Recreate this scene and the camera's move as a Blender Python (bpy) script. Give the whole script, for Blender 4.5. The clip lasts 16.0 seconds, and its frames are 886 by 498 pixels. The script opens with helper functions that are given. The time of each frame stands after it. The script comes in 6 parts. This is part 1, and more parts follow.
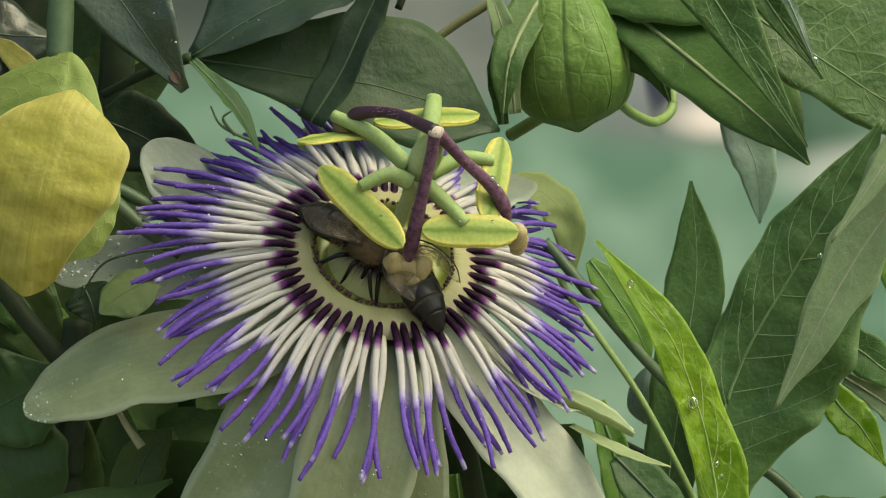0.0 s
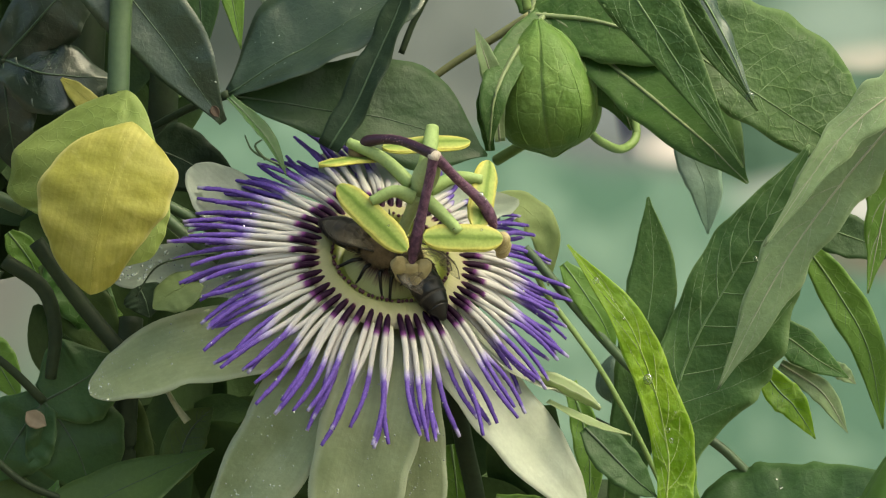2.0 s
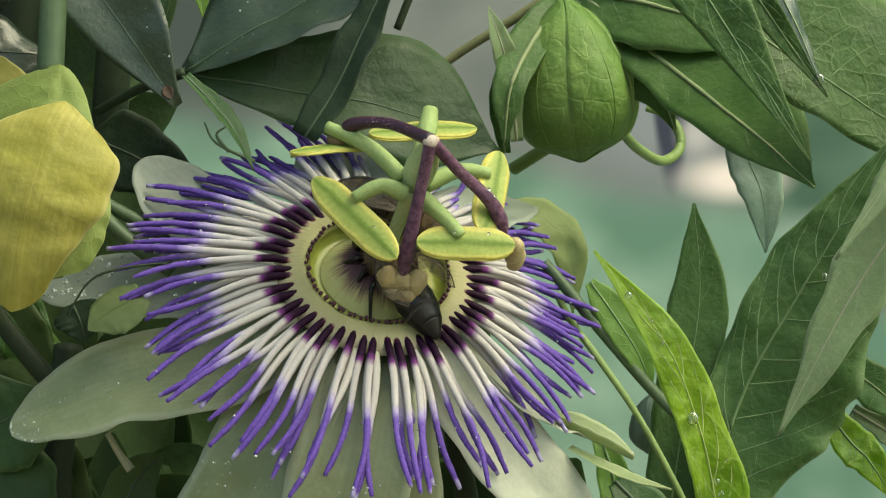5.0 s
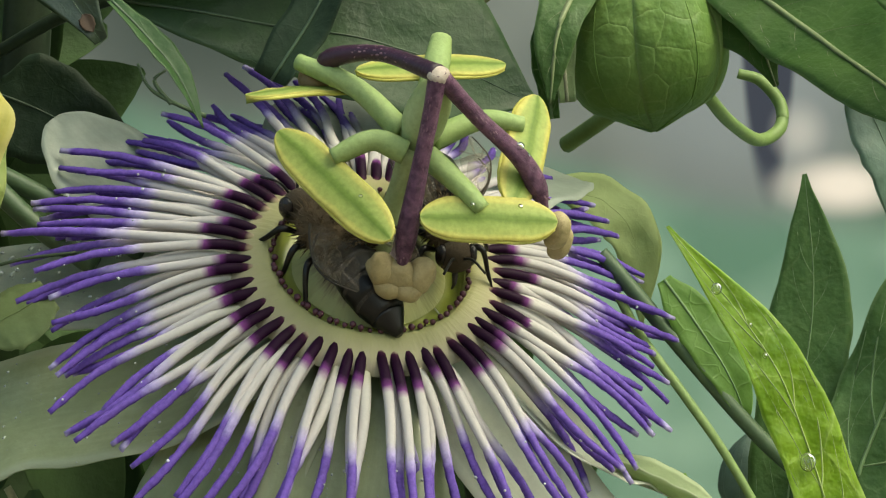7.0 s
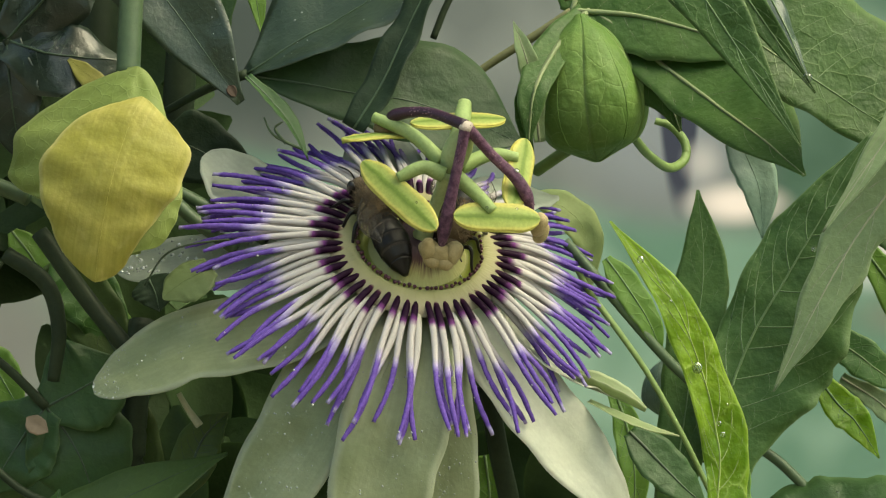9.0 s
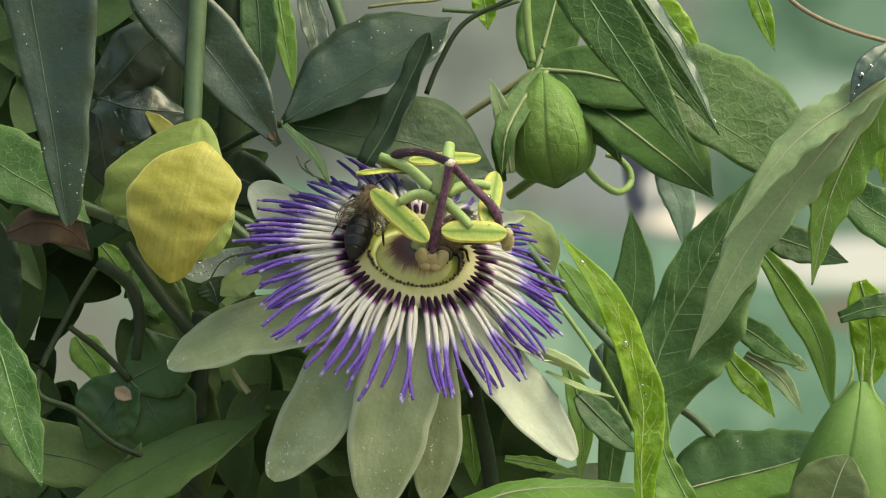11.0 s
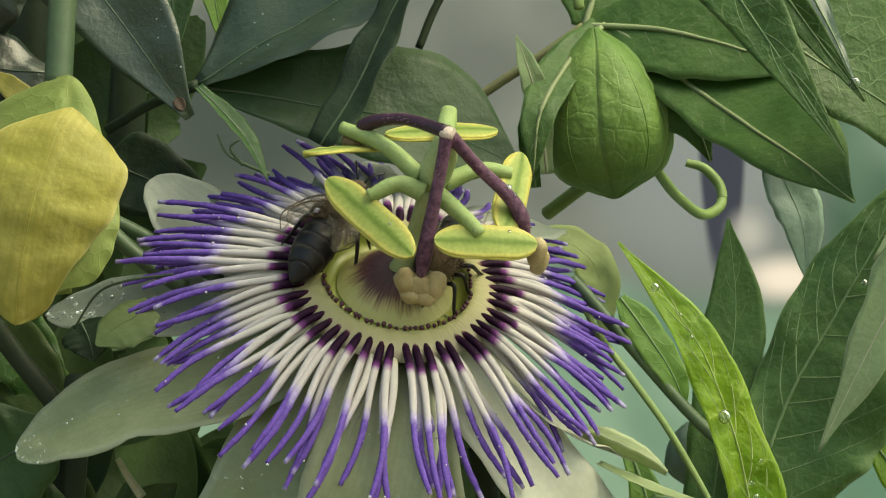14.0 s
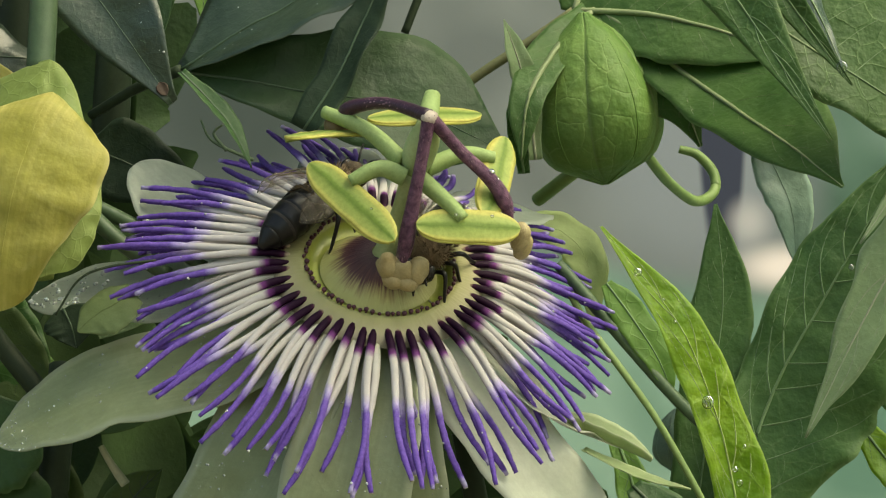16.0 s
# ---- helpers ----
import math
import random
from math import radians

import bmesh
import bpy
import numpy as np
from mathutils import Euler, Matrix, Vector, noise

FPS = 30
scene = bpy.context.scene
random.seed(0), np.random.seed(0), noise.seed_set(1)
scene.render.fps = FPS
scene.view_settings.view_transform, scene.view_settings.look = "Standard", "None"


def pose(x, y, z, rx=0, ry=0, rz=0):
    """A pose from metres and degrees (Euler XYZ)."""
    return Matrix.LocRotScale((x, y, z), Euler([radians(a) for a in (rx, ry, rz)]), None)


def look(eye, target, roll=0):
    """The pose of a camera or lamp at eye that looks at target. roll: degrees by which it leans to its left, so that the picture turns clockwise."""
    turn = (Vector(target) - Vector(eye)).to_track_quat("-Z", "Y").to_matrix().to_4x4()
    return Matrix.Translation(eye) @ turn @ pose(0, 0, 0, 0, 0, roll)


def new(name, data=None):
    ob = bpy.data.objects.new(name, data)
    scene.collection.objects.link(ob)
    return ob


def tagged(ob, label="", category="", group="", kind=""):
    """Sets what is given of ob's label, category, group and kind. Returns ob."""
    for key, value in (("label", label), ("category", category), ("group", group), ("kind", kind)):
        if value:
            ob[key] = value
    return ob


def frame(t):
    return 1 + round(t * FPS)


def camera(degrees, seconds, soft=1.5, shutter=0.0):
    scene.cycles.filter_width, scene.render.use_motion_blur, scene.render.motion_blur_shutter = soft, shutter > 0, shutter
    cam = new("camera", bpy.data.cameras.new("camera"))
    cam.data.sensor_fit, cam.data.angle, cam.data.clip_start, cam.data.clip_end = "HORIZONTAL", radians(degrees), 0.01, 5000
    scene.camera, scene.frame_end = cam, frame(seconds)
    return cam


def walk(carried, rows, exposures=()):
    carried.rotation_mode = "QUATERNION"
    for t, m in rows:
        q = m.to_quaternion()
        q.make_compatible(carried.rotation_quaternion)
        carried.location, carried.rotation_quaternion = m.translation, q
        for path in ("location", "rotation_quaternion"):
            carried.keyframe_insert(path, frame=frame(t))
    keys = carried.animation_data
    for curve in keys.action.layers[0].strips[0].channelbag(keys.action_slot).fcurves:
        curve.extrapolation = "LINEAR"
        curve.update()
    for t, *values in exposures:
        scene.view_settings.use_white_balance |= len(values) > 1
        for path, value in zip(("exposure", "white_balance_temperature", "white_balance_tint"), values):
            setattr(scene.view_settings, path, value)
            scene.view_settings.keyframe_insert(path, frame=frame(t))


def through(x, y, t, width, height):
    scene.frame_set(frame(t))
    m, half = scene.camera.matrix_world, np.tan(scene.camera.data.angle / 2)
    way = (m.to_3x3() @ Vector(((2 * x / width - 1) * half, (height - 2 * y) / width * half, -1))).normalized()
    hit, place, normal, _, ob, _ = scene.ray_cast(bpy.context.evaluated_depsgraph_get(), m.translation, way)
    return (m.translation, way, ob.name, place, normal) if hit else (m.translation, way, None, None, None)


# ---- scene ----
cam = camera(16.0, 16.0, soft=1.2)
PATH = [
    (0, 0.01155, -0.52543, 0.00728, 89.357, -0.130, 0.163),
    (0.5, 0.01464, -0.53584, 0.00514, 89.543, -0.009, 0.452),
    (1, 0.01520, -0.55485, 0.00392, 89.750, 0.077, 0.467),
    (1.5, 0.00935, -0.62147, 0.00156, 90.000, -0.000, 0.000),
    (2, 0.01016, -0.62891, 0.00166, 90.062, 0.074, -0.044),
    (2.5, 0.00780, -0.62948, 0.00321, 90.085, 0.126, -0.052),
    (3, 0.00717, -0.62900, 0.00076, 90.187, 0.092, -0.190),
    (3.5, 0.00748, -0.62862, -0.00019, 90.246, 0.085, -0.290),
    (3.7, 0.00883, -0.62886, -0.00033, 90.228, 0.052, -0.178),
    (5.8, 0.02006, -0.42460, -0.02130, 93.039, -0.378, 1.395),
    (6, 0.02035, -0.41132, -0.02214, 93.169, -0.297, 1.588),
    (6.5, 0.02213, -0.38479, -0.01989, 93.304, -0.311, 2.109),
    (7, 0.02424, -0.37275, -0.01910, 93.240, -0.260, 2.376),
    (7.5, 0.02527, -0.37251, -0.01955, 93.355, -0.262, 2.680),
    (8, 0.02179, -0.41636, -0.02190, 93.456, -0.182, 2.110),
    (8.5, 0.01968, -0.49528, -0.03298, 93.760, -0.216, 1.459),
    (9, 0.01452, -0.58114, -0.03868, 93.789, -0.182, 0.968),
    (9.2, 0.01640, -0.60950, -0.04356, 93.998, -0.120, 1.076),
    (11.3, 0.02691, -0.77290, -0.05325, 94.106, 0.243, 1.372),
    (11.5, 0.03314, -0.77691, -0.05331, 94.088, 0.281, 1.700),
    (12, 0.02646, -0.68356, -0.05045, 94.497, 0.208, 1.602),
    (12.5, 0.02103, -0.49092, -0.04823, 95.631, -0.113, 2.155),
    (13, 0.02044, -0.49237, -0.05014, 96.098, -0.118, 2.056),
    (13.5, 0.02460, -0.49184, -0.05256, 96.617, -0.017, 2.246),
    (14, 0.02757, -0.49034, -0.05243, 96.710, 0.041, 2.363),
    (14.5, 0.02946, -0.48896, -0.05187, 96.752, -0.004, 2.427),
    (15, 0.03243, -0.48749, -0.05395, 96.769, -0.030, 2.669),
    (15.5, 0.03294, -0.48766, -0.05382, 96.649, 0.036, 2.700),
    (16, 0.03354, -0.48656, -0.05370, 96.636, 0.090, 2.788),
]
walk(cam, [(t, pose(*p)) for t, *p in PATH], exposures=[(0, 1.08, 8000, -8), (1.2, 1.21, 8000, -8), (3.7, 1.24, 8000, -8), (5.8, 1.14, 7500, -8), (7.6, 1.12, 7500, -8), (8.4, 1.12, 7900, -8), (9.2, 1.22, 8000, -8), (11.3, 1.32, 8000, -8), (12.5, 1.29, 8000, -8), (14, 1.16, 8000, -8), (16, 1.10, 8000, -8)])

# ---- light: hazy daylight under a bright, veiled sky ----
world = bpy.data.worlds.new("sky")
scene.world = world
world.use_nodes = True
wn, wl = world.node_tree.nodes, world.node_tree.links
sky = wn.new("ShaderNodeTexSky")
sky.sky_type, sky.sun_disc = "NISHITA", False
sky.sun_elevation, sky.sun_rotation = radians(56), radians(116)
sky.air_density, sky.dust_density, sky.ozone_density = 1.0, 4.0, 1.0
wl.new(sky.outputs["Color"], wn["Background"].inputs["Color"])
wn["Background"].inputs["Strength"].default_value = 0.15
sun_data = bpy.data.lights.new("sun", "SUN")
sun_data.energy, sun_data.angle, sun_data.color = 1.35, radians(50), (1.0, 0.96, 0.87)
sun = new("sun", sun_data)
sun.matrix_world = look((1.05, -0.52, 1.75), (0, 0, 0))

# ---- small helpers ----
MM = 0.001
rng = random.Random(7)


def spline(pts, n):
    """n + 1 points on a smooth curve through the given ones, in mm."""
    p = [Vector(q) for q in pts]
    p = [2 * p[0] - p[1]] + p + [2 * p[-1] - p[-2]]
    out = []
    for i in range(n + 1):
        s = i / n * (len(p) - 3)
        k = min(int(s), len(p) - 4)
        t = s - k
        a, b, c, d = p[k:k + 4]
        out.append(0.5 * (2 * b + (c - a) * t + (2 * a - 5 * b + 4 * c - d) * t * t + (3 * b - a - 3 * c + d) * t ** 3))
    return out


def profile(values, s):
    """A smooth value at s (0 to 1) along a row of numbers."""
    x = s * (len(values) - 1)
    k = min(int(x), len(values) - 2)
    t = x - k
    v = [values[max(k - 1, 0)], values[k], values[k + 1], values[min(k + 2, len(values) - 1)]]
    return 0.5 * (2 * v[1] + (v[2] - v[0]) * t + (2 * v[0] - 5 * v[1] + 4 * v[2] - v[3]) * t * t + (3 * v[1] - v[0] - 3 * v[2] + v[3]) * t ** 3)


def thing(name, base=(0, 0, 0), label="", category="", group="", kind=""):
    """An Empty at its base (mm), which parents the parts of one thing."""
    ob = new(name)
    ob.empty_display_size = 0.005
    ob.location = Vector(base) * MM
    return tagged(ob, label, category, group, kind)


def mesh_of(name, bm, mat):
    me = bpy.data.meshes.new(name)
    bm.to_mesh(me)
    bm.free()
    for m in (mat if isinstance(mat, (list, tuple)) else [mat]):
        me.materials.append(m)
    for f in me.polygons:
        f.use_smooth = True
    return me


def part(name, bm, mat, parent, label="", m=None):
    """One mesh under a thing or a part; the mesh is written in mm of the world (or of m)."""
    me = bm if isinstance(bm, bpy.types.Mesh) else mesh_of(name, bm, mat)
    ob = new(name, me)
    ob.parent = parent
    base = parent.location if parent.type == "EMPTY" else Vector((0, 0, 0))
    ob.matrix_basis = Matrix.Translation(-base) @ (m or Matrix.Identity(4))
    return tagged(ob, label)


def grid(bm, rows, close=False, uv=None, mat=0):
    """Faces over rows of points in mm; uv gives (u, v) for row i, column j."""
    layer = bm.loops.layers.uv.get("uv") or bm.loops.layers.uv.new("uv")
    vs = [[bm.verts.new(Vector(p) * MM) for p in row] for row in rows]
    cols = len(rows[0])
    for i in range(len(rows) - 1):
        for j in range(cols if close else cols - 1):
            k = (j + 1) % cols
            f = bm.faces.new((vs[i][j], vs[i][k], vs[i + 1][k], vs[i + 1][j]))
            f.material_index = mat
            if uv:
                for loop, (a, b) in zip(f.loops, ((i, j), (i, j + 1), (i + 1, j + 1), (i + 1, j))):
                    loop[layer].uv = uv(a, b)
    return vs


def tube(bm, pts, radii, sides=8, n=16, flat=1.0, mat=0):
    """A round, tapered rod along a smooth curve, with closed ends (mm)."""
    line = spline(pts, n)
    rows, up = [], Vector((0.13, 0.2, 0.97))
    for i, p in enumerate(line):
        t = (line[min(i + 1, n)] - line[max(i - 1, 0)]).normalized()
        side = t.cross(up).normalized() if abs(t.dot(up)) < 0.97 else t.cross(Vector((1, 0, 0))).normalized()
        over = side.cross(t)
        r = profile(radii, i / n)
        rows.append([p + r * (side * math.cos(a) + flat * over * math.sin(a)) for a in (2 * math.pi * k / sides for k in range(sides))])
    vs = grid(bm, rows, close=True, uv=lambda a, b: (b / sides, a / n), mat=mat)
    for ring, flip in ((vs[0], False), (vs[-1], True)):
        bm.faces.new(ring if flip else ring[::-1]).material_index = mat
    return bm


def lump(bm, centre, axes, seg=16, ring=10, rough=0.0, mat=0, seed=0.0):
    """A rounded body: centre and three half-axes (vectors) in mm, with an uneven skin."""
    c, (a, b, d) = Vector(centre), [Vector(v) for v in axes]
    rows = []
    for i in range(ring + 1):
        th = math.pi * (0.02 + 0.96 * i / ring)
        row = []
        for k in range(seg):
            ph = 2 * math.pi * k / seg
            q = a * math.cos(th) + math.sin(th) * (b * math.cos(ph) + d * math.sin(ph))
            if rough:
                q *= 1 + rough * noise.noise(q * 0.6 + Vector((seed, 3.1, 0)))
            row.append(c + q)
        rows.append(row)
    vs = grid(bm, rows, close=True, uv=lambda x, y: (y / seg, x / ring), mat=mat)
    bm.faces.new(vs[0][::-1]).material_index = mat
    bm.faces.new(vs[-1]).material_index = mat
    return bm


def blade(pts, widths, normal, fold=0.2, wave=0.25, waves=5, thick=0.3, nv=30, nu=10, curl=0.0, twist=0.0, seed=0.0, blunt=0.0, both=False, crumple=0.3, scallop=0.0):
    """A leaf or petal: a closed thin shell along a midrib. widths: half-widths in mm, or (one side, other side).
    fold lifts both halves (radians), wave ruffles the margin (mm), curl bends the margin back (mm), twist turns it (degrees), blunt rounds the last part of the length, crumple makes it uneven (mm).
    Returns the bmesh and the sampled rows of its upper skin."""
    bm = bmesh.new()
    uvl, mml = bm.loops.layers.uv.new("uv"), bm.loops.layers.uv.new("mm")

    def ease(x):
        return 0.5 - 0.5 * math.cos(math.pi * x) if both else 1 - (1 - x) ** 1.5 if blunt else x

    line = spline(pts, nv)
    if blunt:
        long_ = spline(pts, nv * 8)
        line = [long_[round(8 * nv * ease(i / nv))] for i in range(nv + 1)]
    one = [w[0] if isinstance(w, tuple) else w for w in widths]
    two = [w[1] if isinstance(w, tuple) else w for w in widths]
    top, under, flat, dist = [], [], [], 0.0
    for i, p in enumerate(line):
        s = ease(i / nv)
        t = (line[min(i + 1, nv)] - line[max(i - 1, 0)]).normalized()
        nn = Vector(normal)
        nn = (nn - nn.dot(t) * t).normalized()
        nn.rotate(Matrix.Rotation(radians(twist) * s, 3, t))
        side = t.cross(nn)
        dist += (line[i] - line[i - 1]).length if i else 0.0
        a, b, c = [], [], []
        for j in range(nu + 1):
            u = 2 * j / nu - 1
            w = max(profile(two if u > 0 else one, s), 0.05)
            if both and s < blunt:
                w = max(w * math.sqrt(max(0.0, 1 - ((blunt - s) / blunt) ** 2)), 0.05)
            if blunt and s > 1 - blunt:
                w = max(w * math.sqrt(max(0.0, 1 - ((s - 1 + blunt) / blunt) ** 2)), 0.05)
            edge = 1 + scallop * math.sin(s * 46 + seed + (2.0 if u > 0 else 0.0) + 2.5 * noise.noise(Vector((s * 5, u, seed)))) * abs(u) ** 3 + 0.06 * noise.noise(Vector((s * 9, u * 0.5 + seed, 4.0))) * abs(u)
            lift = abs(u) * w * math.sin(fold) - curl * abs(u) ** 3 * min(1, w / 4)
            lift += wave * u * u * math.sin(waves * 2 * math.pi * s + (1.3 if u > 0 else 0.0) + seed) * math.sin(math.pi * min(1, s + 0.05))
            lift += 0.05 * w * noise.noise(Vector((s * 4, u * 1.5, seed)))
            lift += crumple * min(1, w / 3) * (noise.noise(Vector((p.x * 0.16 + u * 0.9, p.z * 0.16, seed + p.y * 0.05))) + 0.6 * noise.noise(Vector((p.x * 0.4, u * 2.2, p.z * 0.4 + seed))))
            q = p + side * (u * w * math.cos(fold) * edge) + nn * lift
            a.append(q), b.append(q - nn * thick * (0.35 + 0.65 * (1 - abs(u)))), c.append((u, s, u * w / 10, dist / 10))
        top.append(a), under.append(b), flat.append(c)
    tv = [[bm.verts.new(q * MM) for q in r] for r in top]
    uv_ = [[bm.verts.new(q * MM) for q in r] for r in under]

    def face(vs, ids):
        f = bm.faces.new(vs)
        for loop, (i, j) in zip(f.loops, ids):
            u, s, x, y = flat[i][j]
            loop[uvl].uv, loop[mml].uv = (u * 0.5 + 0.5, s), (x, y)

    for i in range(nv):
        for j in range(nu):
            ids = ((i, j), (i, j + 1), (i + 1, j + 1), (i + 1, j))
            face([tv[a][b] for a, b in ids], ids)
            face([uv_[a][b] for a, b in ids[::-1]], ids[::-1])
        for j in (0, nu):
            ids = ((i, j), (i + 1, j), (i + 1, j), (i, j))
            vs = (tv[i][j], tv[i + 1][j], uv_[i + 1][j], uv_[i][j])
            face(vs if j == 0 else vs[::-1], ids if j == 0 else ids[::-1])
    for i in (0, nv):
        for j in range(nu):
            ids = ((i, j), (i, j + 1), (i, j + 1), (i, j))
            vs = (tv[i][j], tv[i][j + 1], uv_[i][j + 1], uv_[i][j])
            face(vs if i == nv else vs[::-1], ids if i == nv else ids[::-1])
    return bm, top


def vein_net(top, under=False, rib=0.45, pairs=7, lateral=0.16, slope=0.22):
    """The raised midrib and side veins of a blade, as one branching body."""
    bm = bmesh.new()
    nv, nu = len(top) - 1, len(top[0]) - 1
    mid = [r[nu // 2] for r in top]
    off = [((top[min(i + 1, nv)][nu // 2] - top[max(i - 1, 0)][nu // 2]).cross(top[i][nu] - top[i][0])).normalized() * (0.30 if under else -0.02) for i in range(nv + 1)]
    tube(bm, [mid[i] + off[i] for i in range(0, nv + 1, 2)], [rib, rib * 0.8, rib * 0.5, rib * 0.15], sides=6, n=nv, flat=0.8)
    if lateral <= 0:
        return bm
    vr = random.Random(nv + pairs)
    lift = [o.normalized() * (0.30 if under else -0.05) for o in off]

    def skin(x, u):
        """The point of the skin at x along (rows) and u across (-1 to 1)."""
        x = min(max(x, 0.0), nv - 0.01)
        i, f = int(x), x - int(x)
        j = nu / 2 + u * nu / 2
        j0 = min(int(j), nu - 1)
        g = j - j0
        return (top[i][j0] * (1 - g) + top[i][j0 + 1] * g) * (1 - f) + (top[i + 1][j0] * (1 - g) + top[i + 1][j0 + 1] * g) * f + lift[i]

    for sign in (-1, 1):
        last = None
        for k in range(pairs):
            s0 = 0.05 + 0.80 * (k + 0.5 + vr.uniform(-0.2, 0.2)) / pairs + (0.02 if sign > 0 else 0)
            rise = slope * vr.uniform(0.85, 1.3)

            def course(u, s0=s0, rise=rise):
                return (s0 + rise * u * (0.5 + 0.55 * u * u)) * nv

            steps = [0.94 * q / 10 for q in range(11)]
            tube(bm, [skin(course(u), sign * u) for u in steps], [lateral, lateral * 0.8, lateral * 0.35], sides=4, n=20, flat=0.7)
            if last and lateral > 0.05:
                fine = lateral * 0.45
                for u0, u1 in ((0.70, 0.56), (0.40, 0.34)):
                    ends = [(last(u0) * (1 - q / 6) + course(u1) * q / 6, u0 * (1 - q / 6) + u1 * q / 6 + 0.06 * math.sin(math.pi * q / 6)) for q in range(7)]
                    tube(bm, [skin(x, sign * u) for x, u in ends], [fine, fine * 0.8, fine], sides=4, n=12, flat=0.7)
            last = course
    return bm


# ---- materials ----
def nodes_of(name):
    mat = bpy.data.materials.new(name)
    mat.use_nodes = True
    nt = mat.node_tree
    return mat, nt, nt.nodes["Principled BSDF"], nt.nodes["Material Output"]


def node(nt, kind, **inputs):
    nd = nt.nodes.new(kind)
    for k, v in inputs.items():
        nd.inputs[k.replace("_", " ")].default_value = v
    return nd


def ramp(nt, source, stops):
    nd = nt.nodes.new("ShaderNodeValToRGB")
    el = nd.color_ramp.elements
    while len(el) < len(stops):
        el.new(0.5)
    for e, (p, c) in zip(el, stops):
        e.position = p
        e.color = (c, c, c, 1) if isinstance(c, (int, float)) else (*c, 1)
    nt.links.new(source, nd.inputs["Fac"])
    return nd.outputs["Color"]


def mix(nt, fac, a, b, kind="MIX"):
    nd = nt.nodes.new("ShaderNodeMix")
    nd.data_type, nd.blend_type = "RGBA", kind
    for sock, val in ((nd.inputs["Factor"], fac), (nd.inputs["A"], a), (nd.inputs["B"], b)):
        if isinstance(val, bpy.types.NodeSocket):
            nt.links.new(val, sock)
        else:
            sock.default_value = val if sock.type == "VALUE" else (*val, 1)
    return nd.outputs["Result"]


def grain(nt, scale, detail=4.0, rough=0.55, source="Object"):
    tc = nt.nodes.new("ShaderNodeTexCoord")
    nz = node(nt, "ShaderNodeTexNoise", Scale=scale, Detail=detail, Roughness=rough)
    nt.links.new(tc.outputs[source], nz.inputs["Vector"])
    return nz.outputs["Fac"]


def relief(nt, bsdf, height, strength, distance):
    b = node(nt, "ShaderNodeBump", Strength=strength, Distance=distance)
    nt.links.new(height, b.inputs["Height"])
    nt.links.new(b.outputs["Normal"], bsdf.inputs["Normal"])
    return b


